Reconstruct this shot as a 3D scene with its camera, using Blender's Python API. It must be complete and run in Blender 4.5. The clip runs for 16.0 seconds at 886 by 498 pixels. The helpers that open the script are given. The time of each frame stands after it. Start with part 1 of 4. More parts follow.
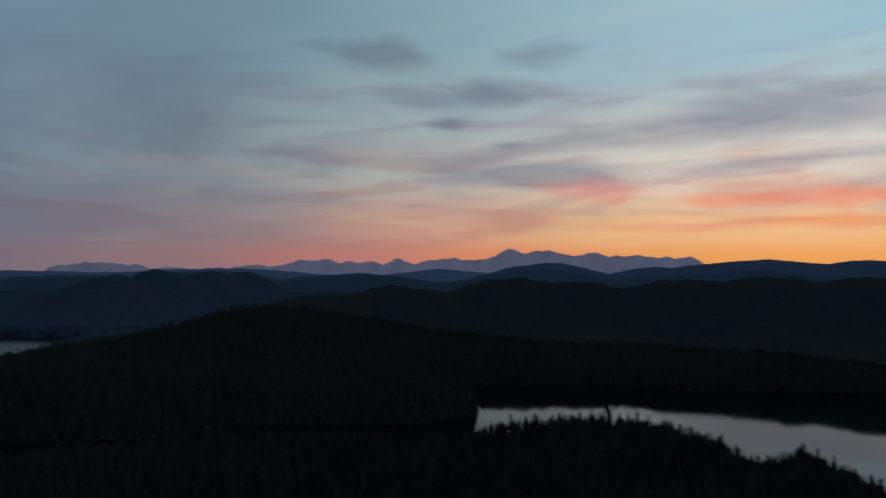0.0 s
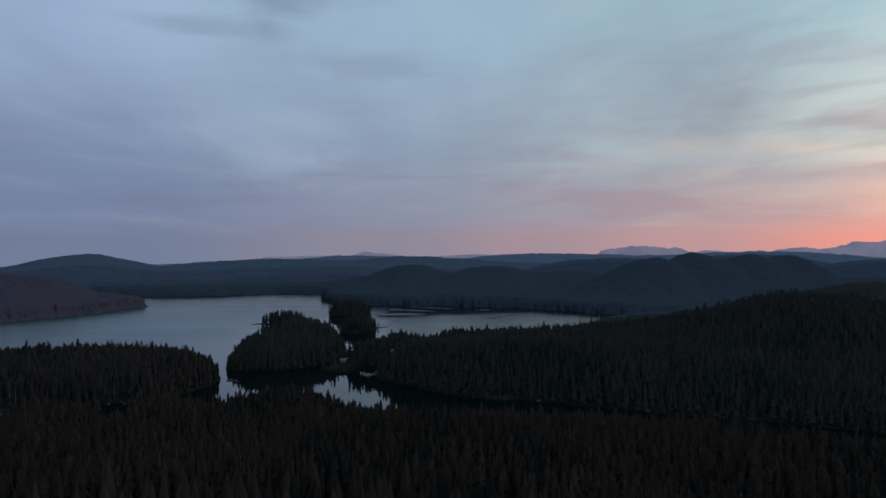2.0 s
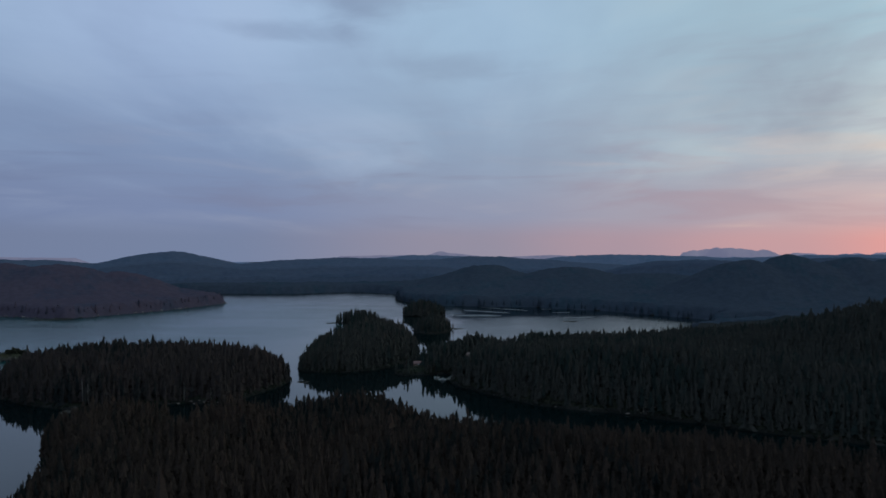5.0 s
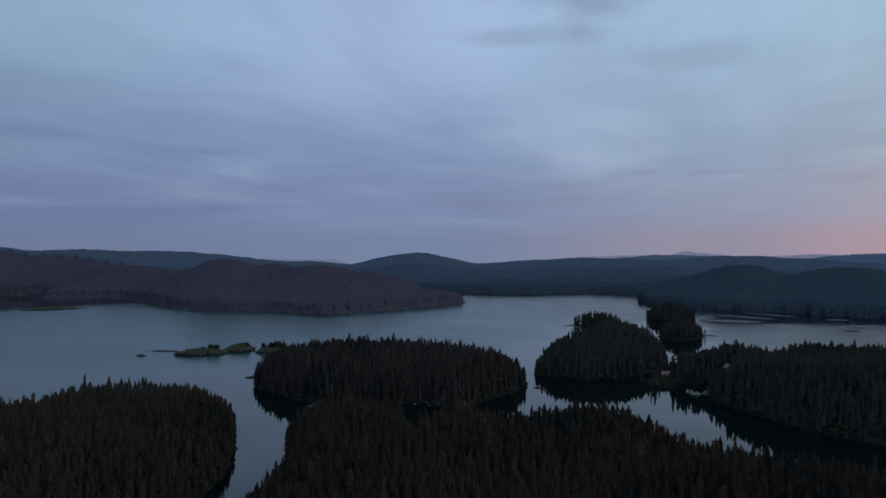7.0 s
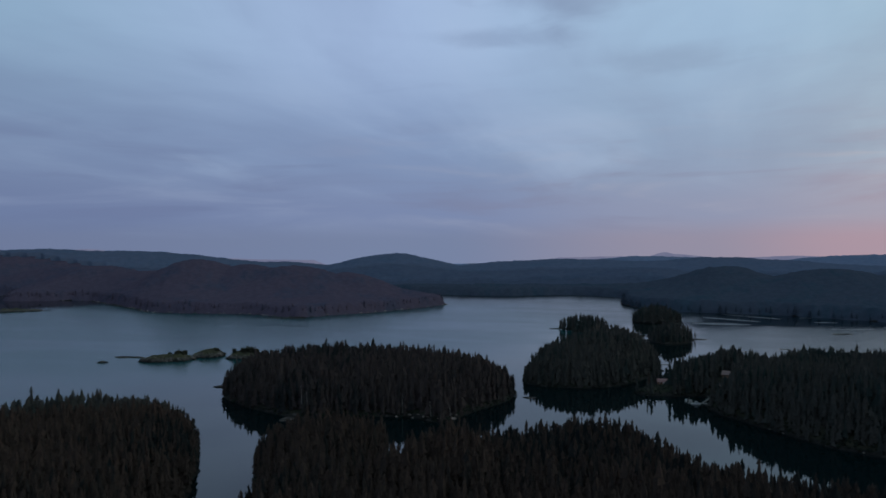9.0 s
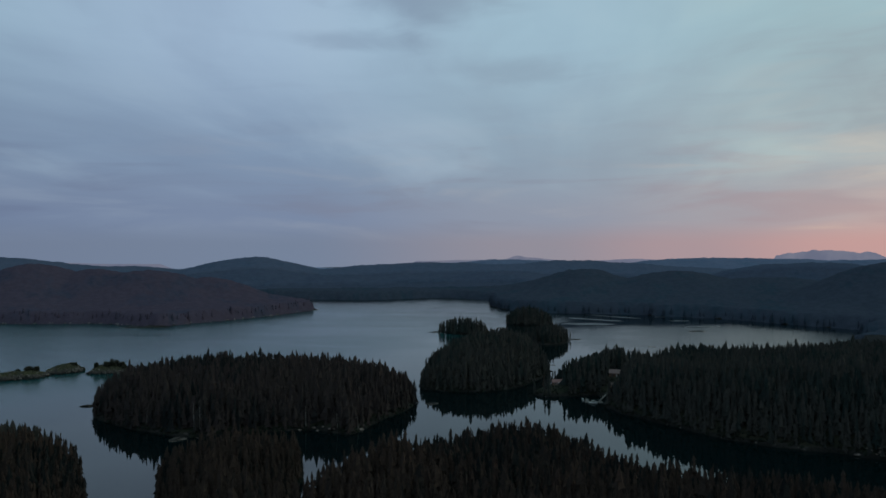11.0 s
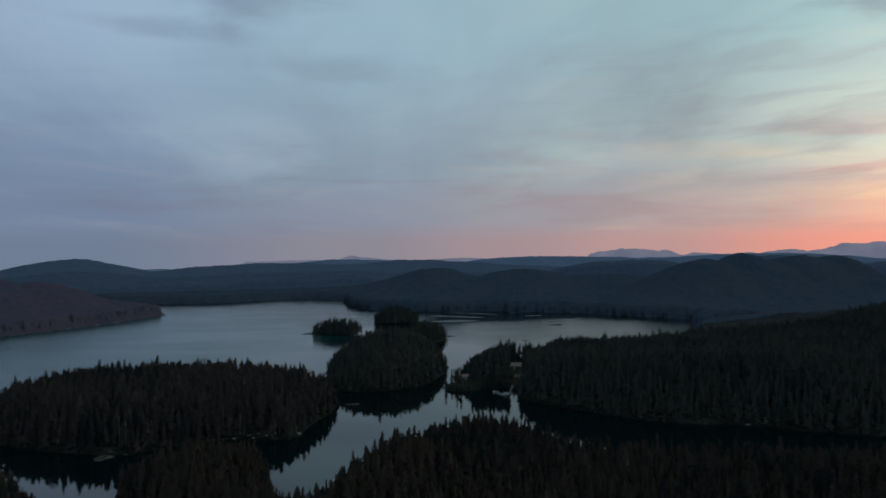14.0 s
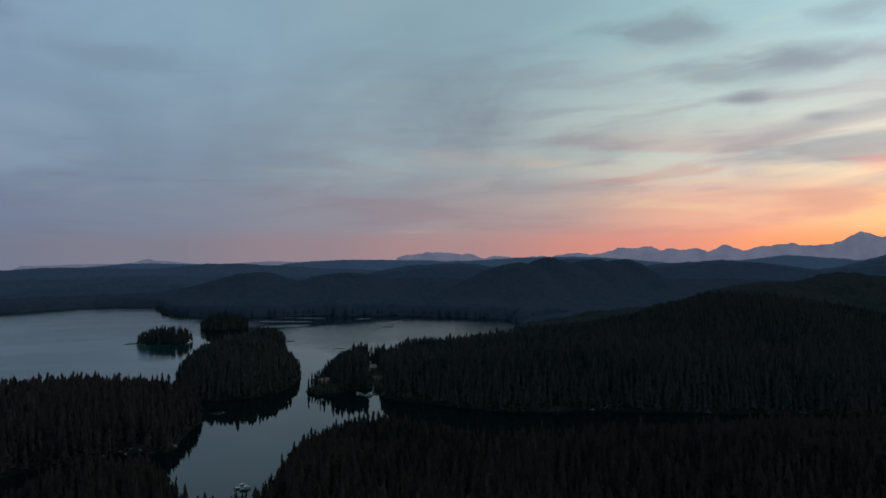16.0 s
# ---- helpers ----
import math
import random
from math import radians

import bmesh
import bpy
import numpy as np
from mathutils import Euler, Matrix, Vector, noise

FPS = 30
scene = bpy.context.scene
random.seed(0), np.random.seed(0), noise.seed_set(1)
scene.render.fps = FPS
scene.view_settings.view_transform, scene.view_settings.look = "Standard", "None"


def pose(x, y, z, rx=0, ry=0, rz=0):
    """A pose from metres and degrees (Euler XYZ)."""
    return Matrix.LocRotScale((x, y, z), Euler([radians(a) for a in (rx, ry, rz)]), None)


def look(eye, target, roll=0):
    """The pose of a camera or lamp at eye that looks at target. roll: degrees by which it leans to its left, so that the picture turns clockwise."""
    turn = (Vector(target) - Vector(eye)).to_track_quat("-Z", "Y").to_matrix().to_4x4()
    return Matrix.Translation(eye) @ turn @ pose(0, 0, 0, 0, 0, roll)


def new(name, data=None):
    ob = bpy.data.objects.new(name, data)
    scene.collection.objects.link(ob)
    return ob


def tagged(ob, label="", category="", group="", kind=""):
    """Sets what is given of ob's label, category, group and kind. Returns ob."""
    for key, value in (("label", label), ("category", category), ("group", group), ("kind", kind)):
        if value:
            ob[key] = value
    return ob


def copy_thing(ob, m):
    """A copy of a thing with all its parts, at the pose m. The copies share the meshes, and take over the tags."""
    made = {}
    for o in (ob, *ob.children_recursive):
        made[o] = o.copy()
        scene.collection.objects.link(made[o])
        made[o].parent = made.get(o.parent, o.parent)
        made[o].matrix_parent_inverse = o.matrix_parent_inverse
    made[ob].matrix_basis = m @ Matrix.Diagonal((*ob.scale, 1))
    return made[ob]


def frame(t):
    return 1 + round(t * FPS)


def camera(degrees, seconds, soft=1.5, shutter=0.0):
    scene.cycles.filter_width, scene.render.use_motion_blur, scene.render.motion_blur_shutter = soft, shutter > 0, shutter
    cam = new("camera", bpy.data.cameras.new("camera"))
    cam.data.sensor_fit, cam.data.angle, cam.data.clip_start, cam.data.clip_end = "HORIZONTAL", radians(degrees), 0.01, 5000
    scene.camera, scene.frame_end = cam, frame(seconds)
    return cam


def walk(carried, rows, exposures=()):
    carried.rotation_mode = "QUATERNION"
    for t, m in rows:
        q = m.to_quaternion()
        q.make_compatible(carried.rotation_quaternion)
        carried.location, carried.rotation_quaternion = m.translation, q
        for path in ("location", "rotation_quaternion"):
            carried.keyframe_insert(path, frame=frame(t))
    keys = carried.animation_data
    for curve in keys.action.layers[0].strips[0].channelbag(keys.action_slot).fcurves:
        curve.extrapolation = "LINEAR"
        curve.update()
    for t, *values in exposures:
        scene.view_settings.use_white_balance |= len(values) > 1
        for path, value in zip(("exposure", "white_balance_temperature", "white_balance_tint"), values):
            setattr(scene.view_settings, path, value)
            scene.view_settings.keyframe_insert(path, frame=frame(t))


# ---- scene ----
cam = camera(64.08, 16.0, soft=1.65, shutter=0.35)
PATH = [
    (0.0, 5.66, -74.98, 124.17, -44.27, 1.31, 0.34),
    (0.5, 9.05, -77.10, 123.93, -30.63, 1.06, 0.29),
    (1.0, 11.70, -78.76, 123.81, -16.64, 0.50, 0.83),
    (1.5, 12.91, -79.49, 123.92, -5.66, 0.19, 0.51),
    (2.0, 12.09, -79.49, 124.52, -2.51, -0.15, -0.11),
    (2.5, 11.13, -78.27, 125.33, -1.35, -0.18, 0.18),
    (3.0, 10.23, -75.99, 126.07, -0.52, -0.25, 0.16),
    (5.3, 8.21, -36.02, 122.21, 5.48, -0.10, 0.36),
    (5.5, 7.53, -31.74, 121.99, 7.28, -0.13, 0.28),
    (6.0, 5.72, -20.91, 121.37, 12.37, -0.08, 0.25),
    (6.5, 3.25, -10.24, 120.70, 17.65, -0.09, 0.08),
    (7.0, -0.00, -0.00, 119.98, 22.55, -0.07, -0.22),
    (7.5, -3.61, 9.79, 119.39, 22.86, -0.07, -0.19),
    (8.0, -7.56, 19.33, 119.14, 22.78, -0.08, -0.14),
    (8.5, -12.75, 27.98, 119.24, 22.63, -0.08, -0.08),
    (9.0, -19.83, 35.05, 119.47, 20.76, -0.02, -0.08),
    (9.5, -27.83, 40.55, 119.51, 15.84, 0.12, -0.01),
    (9.7, -31.22, 42.51, 119.53, 14.33, 0.18, 0.06),
    (11.8, -81.17, 37.33, 119.02, 8.12, 0.26, -0.31),
    (12.0, -86.12, 36.31, 119.17, 8.07, 0.27, -0.38),
    (12.5, -98.50, 33.74, 119.63, 7.22, 0.23, -0.41),
    (13.0, -111.15, 31.25, 120.07, 5.90, 0.19, -0.36),
    (13.5, -123.84, 28.71, 120.37, 1.48, 0.15, -0.24),
    (14.0, -137.00, 26.04, 120.39, -5.37, 0.18, -0.40),
    (14.5, -151.00, 23.09, 120.31, -12.61, 0.20, -0.33),
    (15.0, -165.62, 20.53, 120.86, -18.55, 0.24, -0.19),
    (15.5, -179.70, 18.54, 121.75, -21.16, 0.30, -0.07),
    (16.0, -193.49, 16.95, 122.71, -21.35, 0.34, -0.30),
]
walk(cam, [(t, pose(x, y, z, 90 + pitch, 0, yaw) @ pose(0, 0, 0, 0, 0, roll)) for t, x, y, z, yaw, pitch, roll in PATH],
     exposures=[(0.0, -0.92, 6250, 7), (0.8, -0.45, 6400, 8), (1.6, -0.05, 6800, 10), (3.0, 0.07, 7000, 11), (5.5, 0.15, 6750, 11), (9.0, 0.15, 6700, 12),
                (9.7, 0.14, 7000, 9), (12.0, 0.1, 7250, 2), (14.0, 0.0, 7150, 3), (16.0, -0.28, 6700, 4)])

# ---- dusk sky: gradient by height and by bearing from the afterglow, with layered cloud ----
GLOW_BEARING = radians(75)           # the sun went down here, east of the y axis
world = bpy.data.worlds.new("dusk_sky")
scene.world = world
world.use_nodes = True


class Nodes:
    """Short-hand for building a node tree."""

    def __init__(self, tree):
        self.tree = tree
        tree.nodes.clear()

    def add(self, kind, **settings):
        node = self.tree.nodes.new(kind)
        for key, value in settings.items():
            if key in node.inputs:
                node.inputs[key].default_value = value
        return node

    def link(self, a, b):
        self.tree.links.new(a, b)

    def math(self, op, a, b=None, c=None, clamp=False):
        node = self.tree.nodes.new("ShaderNodeMath")
        node.operation, node.use_clamp = op, clamp
        for i, v in enumerate((a, b, c)):
            if v is None:
                continue
            if isinstance(v, (int, float)):
                node.inputs[i].default_value = v
            else:
                self.link(v, node.inputs[i])
        return node.outputs[0]

    def smooth(self, v, lo, hi):
        node = self.tree.nodes.new("ShaderNodeMapRange")
        node.interpolation_type = "SMOOTHSTEP"
        self.link(v, node.inputs[0])
        node.inputs[1].default_value, node.inputs[2].default_value = lo, hi
        return node.outputs[0]

    def ramp(self, v, stops, mode="EASE"):
        node = self.tree.nodes.new("ShaderNodeValToRGB")
        ramp = node.color_ramp
        ramp.interpolation = mode
        while len(ramp.elements) < len(stops):
            ramp.elements.new(0.5)
        for e, (p, c) in zip(ramp.elements, stops):
            e.position, e.color = p, (*c, 1)
        self.link(v, node.inputs[0])
        return node.outputs[0]

    def mix(self, f, a, b, mode="MIX"):
        node = self.tree.nodes.new("ShaderNodeMix")
        node.data_type, node.blend_type = "RGBA", mode
        for v, s in ((f, node.inputs[0]), (a, node.inputs[6]), (b, node.inputs[7])):
            if isinstance(v, (int, float)):
                s.default_value = v
            elif isinstance(v, tuple):
                s.default_value = (*v, 1)
            else:
                self.link(v, s)
        return node.outputs[2]

    def noise(self, vector, scale, detail=4.0, rough=0.5, distortion=0.0):
        node = self.tree.nodes.new("ShaderNodeTexNoise")
        node.inputs["Scale"].default_value, node.inputs["Detail"].default_value = scale, detail
        node.inputs["Roughness"].default_value, node.inputs["Distortion"].default_value = rough, distortion
        if vector is not None:
            self.link(vector, node.inputs["Vector"])
        return node.outputs["Fac"]

    def mapping(self, vector, location=(0, 0, 0), rotation=(0, 0, 0), scale=(1, 1, 1)):
        node = self.tree.nodes.new("ShaderNodeMapping")
        node.inputs["Location"].default_value, node.inputs["Rotation"].default_value, node.inputs["Scale"].default_value = location, rotation, scale
        self.link(vector, node.inputs["Vector"])
        return node.outputs[0]


def srgb(r, g, b):
    return tuple((c / 255 / 12.92) if c <= 10 else ((c / 255 + 0.055) / 1.055) ** 2.4 for c in (r, g, b))


def build_sky():
    n = Nodes(world.node_tree)
    co = n.add("ShaderNodeTexCoord")
    sep = n.add("ShaderNodeSeparateXYZ")
    n.link(co.outputs["Generated"], sep.inputs[0])
    x, y, z = sep.outputs
    flat = n.math("SQRT", n.math("ADD", n.math("MULTIPLY", x, x), n.math("ADD", n.math("MULTIPLY", y, y), 1e-6)))
    toward = n.math("DIVIDE", n.math("ADD", n.math("MULTIPLY", x, math.sin(GLOW_BEARING)), n.math("MULTIPLY", y, math.cos(GLOW_BEARING))), flat)
    s = n.math("MULTIPLY_ADD", toward, 0.5, 0.5)       # 0 away from the glow, 1 towards it
    up = n.math("MAXIMUM", z, 0.0)
    # bands at the skyline, low, middle and high
    skyline = n.ramp(s, [(0.10, srgb(100, 114, 146)), (0.44, srgb(110, 125, 156)), (0.62, srgb(138, 136, 156)), (0.71, srgb(160, 142, 156)), (0.80, srgb(186, 150, 156)),
                         (0.89, srgb(228, 150, 140)), (0.955, srgb(255, 160, 112)), (1.0, srgb(255, 172, 96))])
    low = n.ramp(s, [(0.10, srgb(98, 116, 152)), (0.44, srgb(112, 130, 166)), (0.62, srgb(132, 143, 170)), (0.74, srgb(152, 152, 170)), (0.84, srgb(184, 164, 170)),
                     (0.92, srgb(238, 178, 158)), (0.98, srgb(255, 196, 140))])
    middle = n.ramp(s, [(0.10, srgb(106, 128, 162)), (0.42, srgb(119, 142, 178)), (0.60, srgb(134, 156, 184)), (0.78, srgb(156, 174, 190)), (0.92, srgb(206, 212, 208)), (1.0, srgb(240, 226, 212))])
    high = n.ramp(s, [(0.10, srgb(124, 158, 184)), (0.40, srgb(150, 175, 210)), (0.62, srgb(148, 178, 206)), (0.80, srgb(150, 180, 199)), (0.93, srgb(158, 193, 206)), (1.0, srgb(164, 200, 214))])
    c = n.mix(n.smooth(up, 0.010, 0.048), skyline, low)
    c = n.mix(n.smooth(up, 0.05, 0.14), c, middle)
    c = n.mix(n.smooth(up, 0.12, 0.30), c, high)
    # level bands of thin cloud low over the skyline
    bearing, height = n.math("ARCTAN2", x, y), n.math("ARCSINE", z)
    flatco = n.add("ShaderNodeCombineXYZ")
    n.link(bearing, flatco.inputs[0])
    n.link(n.math("MULTIPLY", height, 7.0), flatco.inputs[1])
    bands = n.noise(flatco.outputs[0], 3.4, 5, 0.5, 0.5)
    lowband = n.math("MULTIPLY", n.smooth(up, 0.01, 0.04), n.smooth(up, 0.20, 0.10))
    pale = n.ramp(s, [(0.3, srgb(128, 146, 178)), (0.6, srgb(160, 164, 180)), (0.8, srgb(206, 184, 176)), (0.95, srgb(255, 222, 176))])
    dusky = n.ramp(s, [(0.3, srgb(98, 114, 150)), (0.6, srgb(122, 128, 154)), (0.8, srgb(160, 140, 154)), (0.92, srgb(202, 142, 140)), (1.0, srgb(228, 146, 122))])
    c = n.mix(n.math("MULTIPLY", n.math("MULTIPLY", n.smooth(bands, 0.52, 0.72), lowband), 0.50), c, pale)
    c = n.mix(n.math("MULTIPLY", n.math("MULTIPLY", n.smooth(bands, 0.50, 0.34), lowband), 0.55), c, dusky)
    # finer layers higher up, tilted a little
    tilted = n.add("ShaderNodeCombineXYZ")
    n.link(bearing, tilted.inputs[0])
    n.link(n.math("MULTIPLY", n.math("MULTIPLY_ADD", bearing, -0.05, height), 6.0), tilted.inputs[1])
    layers = n.noise(tilted.outputs[0], 6.0, 5, 0.5, 0.7)
    midband = n.math("MULTIPLY", n.smooth(up, 0.03, 0.09), n.smooth(up, 0.36, 0.20))
    mauve = n.ramp(s, [(0.3, srgb(104, 120, 156)), (0.6, srgb(122, 134, 164)), (0.8, srgb(140, 142, 162)), (1.0, srgb(168, 148, 160))])
    c = n.mix(n.math("MULTIPLY", n.math("MULTIPLY", n.smooth(layers, 0.42, 0.72), midband), n.math("MULTIPLY_ADD", n.smooth(s, 0.62, 0.9), 0.34, 0.10)), c, mauve)
    c = n.mix(n.math("MULTIPLY", n.math("MULTIPLY", n.smooth(layers, 0.47, 0.26), midband), n.math("MULTIPLY_ADD", n.smooth(s, 0.62, 0.9), 0.20, 0.06)), c, n.mix(0.5, pale, high))
    # cloud sheet: directions thrown on a level plane overhead, its streets running north
    drop = n.math("ADD", up, 0.10)
    comb = n.add("ShaderNodeCombineXYZ")
    n.link(n.math("DIVIDE", x, drop), comb.inputs[0])
    n.link(n.math("DIVIDE", y, drop), comb.inputs[1])
    broad = n.noise(n.mapping(comb.outputs[0], location=(0.4, 1.3, 0), scale=(1.0, 0.7, 1.0)), 0.62, 5, 0.5, 0.6)
    wisps = n.noise(n.mapping(comb.outputs[0], location=(3.1, 7.7, 0), scale=(1.3, 0.5, 1)), 0.8, 5, 0.5, 0.9)
    sheet = n.math("MULTIPLY_ADD", wisps, 0.55, n.math("MULTIPLY", broad, 0.45))
    grey = n.ramp(s, [(0.10, srgb(96, 116, 150)), (0.45, srgb(110, 130, 166)), (0.65, srgb(126, 140, 166)), (0.85, srgb(128, 138, 156)), (1.0, srgb(140, 140, 156))])
    fade = n.smooth(up, 0.05, 0.13)
    c = n.mix(n.math("MULTIPLY", n.math("MULTIPLY", n.smooth(sheet, 0.44, 0.70), fade), 0.6), c, grey)
    bright = n.ramp(s, [(0.1, srgb(140, 166, 196)), (0.5, srgb(160, 182, 212)), (0.8, srgb(176, 192, 200)), (1.0, srgb(214, 214, 206))])
    c = n.mix(n.math("MULTIPLY", n.math("MULTIPLY", n.smooth(sheet, 0.50, 0.32), fade), 0.38), c, bright)
    # single darker clouds: bearing, height, half-widths in degrees
    ragged = n.noise(n.mapping(flatco.outputs[0], location=(2, 5, 0), scale=(1.0, 0.45, 1)), 9.0, 5, 0.5, 0.6)
    for b0, e0, bw, ew, depth in ((38.6, 16.6, 5.4, 1.5, 0.55), (42.2, 13.2, 4.0, 1.2, 0.5), (48.4, 13.8, 4.4, 1.3, 0.7), (51.8, 16.6, 4.5, 1.4, 0.4), (44.6, 11.3, 2.0, 0.6, 0.7), (49.5, 9.6, 2.0, 0.5, 0.5), (51.5, 7.2, 9.0, 1.3, 0.6),
                                  (70.0, 11.5, 9.0, 2.0, 0.5), (-10.0, 20.0, 8.0, 2.4, 0.5), (-16.0, 16.5, 6.0, 1.0, 0.35), (-3.0, 14.5, 6.0, 1.3, 0.3)):
        u = n.math("MULTIPLY", n.math("SUBTRACT", bearing, radians(b0)), 1 / radians(bw))
        v = n.math("MULTIPLY", n.math("SUBTRACT", height, radians(e0)), 1 / radians(ew))
        q = n.math("SQRT", n.math("ADD", n.math("MULTIPLY", u, u), n.math("MULTIPLY", v, v)))
        q = n.math("ADD", q, n.math("MULTIPLY_ADD", ragged, 1.8, -0.9))
        c = n.mix(n.math("MULTIPLY", n.smooth(q, 1.25, 0.15), depth), c, n.mix(0.25, grey, srgb(84, 98, 124)))
    # rosy and orange undersides over the glow
    for b0, e0, bw, ew, depth, tone in ((57, 5.8, 6.0, 1.0, 0.5, (240, 132, 128)), (70, 5.0, 11.0, 0.8, 0.6, (255, 136, 108)), (75, 3.4, 9.0, 0.5, 0.5, (255, 150, 92)), (63, 3.0, 7.0, 0.4, 0.4, (250, 150, 128))):
        u = n.math("MULTIPLY", n.math("SUBTRACT", bearing, radians(b0)), 1 / radians(bw))
        v = n.math("MULTIPLY", n.math("SUBTRACT", height, radians(e0)), 1 / radians(ew))
        q = n.math("ADD", n.math("SQRT", n.math("ADD", n.math("MULTIPLY", u, u), n.math("MULTIPLY", v, v))), n.math("MULTIPLY_ADD", ragged, 2.0, -1.0))
        c = n.mix(n.math("MULTIPLY", n.smooth(q, 1.2, 0.2), depth), c, srgb(*tone))
    # the western afterglow is far brighter than the rest
    lift = n.math("MULTIPLY", n.math("SUBTRACT", s, 0.80), 5.0, clamp=True)
    gain = n.math("MULTIPLY_ADD", n.math("MULTIPLY", lift, lift), 0.62, 1.0)
    air = n.add("ShaderNodeTexSky")
    air.sky_type, air.sun_disc = "NISHITA", False
    air.sun_elevation, air.sun_rotation = radians(-2), GLOW_BEARING
    first, second = n.add("ShaderNodeBackground"), n.add("ShaderNodeBackground")
    n.link(c, first.inputs[0])
    n.link(gain, first.inputs[1])
    n.link(air.outputs[0], second.inputs[0])
    second.inputs[1].default_value = 0.05
    both, out = n.add("ShaderNodeAddShader"), n.add("ShaderNodeOutputWorld")
    n.link(first.outputs[0], both.inputs[0])
    n.link(second.outputs[0], both.inputs[1])
    n.link(both.outputs[0], out.inputs[0])


build_sky()

sun = new("sun", bpy.data.lights.new("sun", "SUN"))
sun.data.energy, sun.data.angle, sun.data.color = 0.05, radians(100), (1.0, 0.72, 0.5)
sun.matrix_world = look((math.sin(GLOW_BEARING) * 100, math.cos(GLOW_BEARING) * 100, 12), (0, 0, 0))


# ---- materials ----
def material(name):
    m = bpy.data.materials.new(name)
    m.use_nodes = True
    return m, Nodes(m.node_tree)


def finish(n, colour, rough=0.8, bump=None, strength=0.3, distance=0.2, metal=0.0, **settings):
    p, out = n.add("ShaderNodeBsdfPrincipled"), n.add("ShaderNodeOutputMaterial")
    for key, v in (("Base Color", colour), ("Roughness", rough), ("Metallic", metal), *settings.items()):
        if isinstance(v, (int, float)):
            p.inputs[key].default_value = v
        elif isinstance(v, tuple):
            p.inputs[key].default_value = (*v, 1)
        else:
            n.link(v, p.inputs[key])
    if bump is not None:
        b = n.add("ShaderNodeBump")
        b.inputs["Strength"].default_value, b.inputs["Distance"].default_value = strength, distance
        n.link(bump, b.inputs["Height"])
        n.link(b.outputs[0], p.inputs["Normal"])
    n.link(p.outputs[0], out.inputs[0])


def foliage(name, dark, light, brown, per_object=False, grain=1.6, depth=0.4, shade=0.36):
    m, n = material(name)
    if per_object:
        pick = n.add("ShaderNodeObjectInfo").outputs["Random"]
    else:
        tint = n.add("ShaderNodeAttribute")
        tint.attribute_name = "tint"
        pick = tint.outputs["Fac"]
    place = n.add("ShaderNodeNewGeometry").outputs["Position"]
    stand = n.noise(place, 0.012, 3)
    needles = n.noise(place, grain, 3, 0.7)
    c = n.mix(pick, tuple((1 - 0.5 * shade) * v for v in dark), tuple((1 + 0.5 * shade) * v for v in light))
    c = n.mix(n.smooth(n.math("ADD", n.math("MULTIPLY", pick, 0.35), stand), 0.42, 0.70), c, brown)
    c = n.mix(n.smooth(needles, 0.38, 0.62), n.mix(shade, c, (0.004, 0.005, 0.005)), c)
    finish(n, c, 0.85, needles, 0.6, depth, **{"Specular IOR Level": 0.0})
    return m


needle_green = foliage("needle_green", (0.0230, 0.0325, 0.0300), (0.0370, 0.0450, 0.0395), (0.0510, 0.0480, 0.0420), shade=0.22)
needle_brown = foliage("needle_brown", (0.0145, 0.0180, 0.0180), (0.0265, 0.0270, 0.0248), (0.0510, 0.0360, 0.0290), shade=0.28)
needle_tree = foliage("needle_tree", (0.0145, 0.0180, 0.0180), (0.0265, 0.0270, 0.0248), (0.0510, 0.0360, 0.0290), True, shade=0.28)
needle_mauve = foliage("needle_mauve", (0.0175, 0.0205, 0.0210), (0.0285, 0.0285, 0.0280), (0.0480, 0.0375, 0.0345), shade=0.22)
east_forest = foliage("east_forest", (0.0180, 0.0225, 0.0240), (0.0225, 0.0270, 0.0280), (0.0290, 0.0290, 0.0290), False, 0.12, 1.5, 0.20)
# the next two foliage colours have distance haze mixed in, blue and mauve
hazed_hill_forest = foliage("hazed_hill_forest", (0.0290, 0.0460, 0.0630), (0.0310, 0.0480, 0.0650), (0.0390, 0.0480, 0.0650), False, 0.09, 1.2, 0.16)
hazed_point_forest = foliage("hazed_point_forest", (0.0460, 0.0475, 0.0690), (0.0490, 0.0490, 0.0710), (0.0640, 0.0505, 0.0690), False, 0.09, 1.2, 0.16)
# haze put into the base colour: each band farther off is a paler blue
HAZED_RIDGES = [foliage("hazed_ridge_forest", *(tuple(c * q for c in shade) for shade in ((0.042, 0.058, 0.086), (0.045, 0.061, 0.089), (0.050, 0.062, 0.090))), False, 0.045, 1.5, 0.12)
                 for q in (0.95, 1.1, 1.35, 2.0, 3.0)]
broadleaf = foliage("broadleaf_scrub", (0.020, 0.027, 0.017), (0.034, 0.042, 0.025), (0.036, 0.036, 0.025), True)


def make_brush():
    m, n = material("shore_brush")
    place = n.add("ShaderNodeNewGeometry").outputs["Position"]
    pick = n.add("ShaderNodeNewGeometry").outputs["Random Per Island"]
    v = n.noise(place, 1.8, 4, 0.7)
    finish(n, n.mix(n.smooth(v, 0.3, 0.7), (0.006, 0.008, 0.006), n.mix(pick, (0.014, 0.019, 0.013), (0.026, 0.027, 0.018))), 0.9, v, 0.8, 0.5, **{"Specular IOR Level": 0.1})
    return m


brush_green = make_brush()


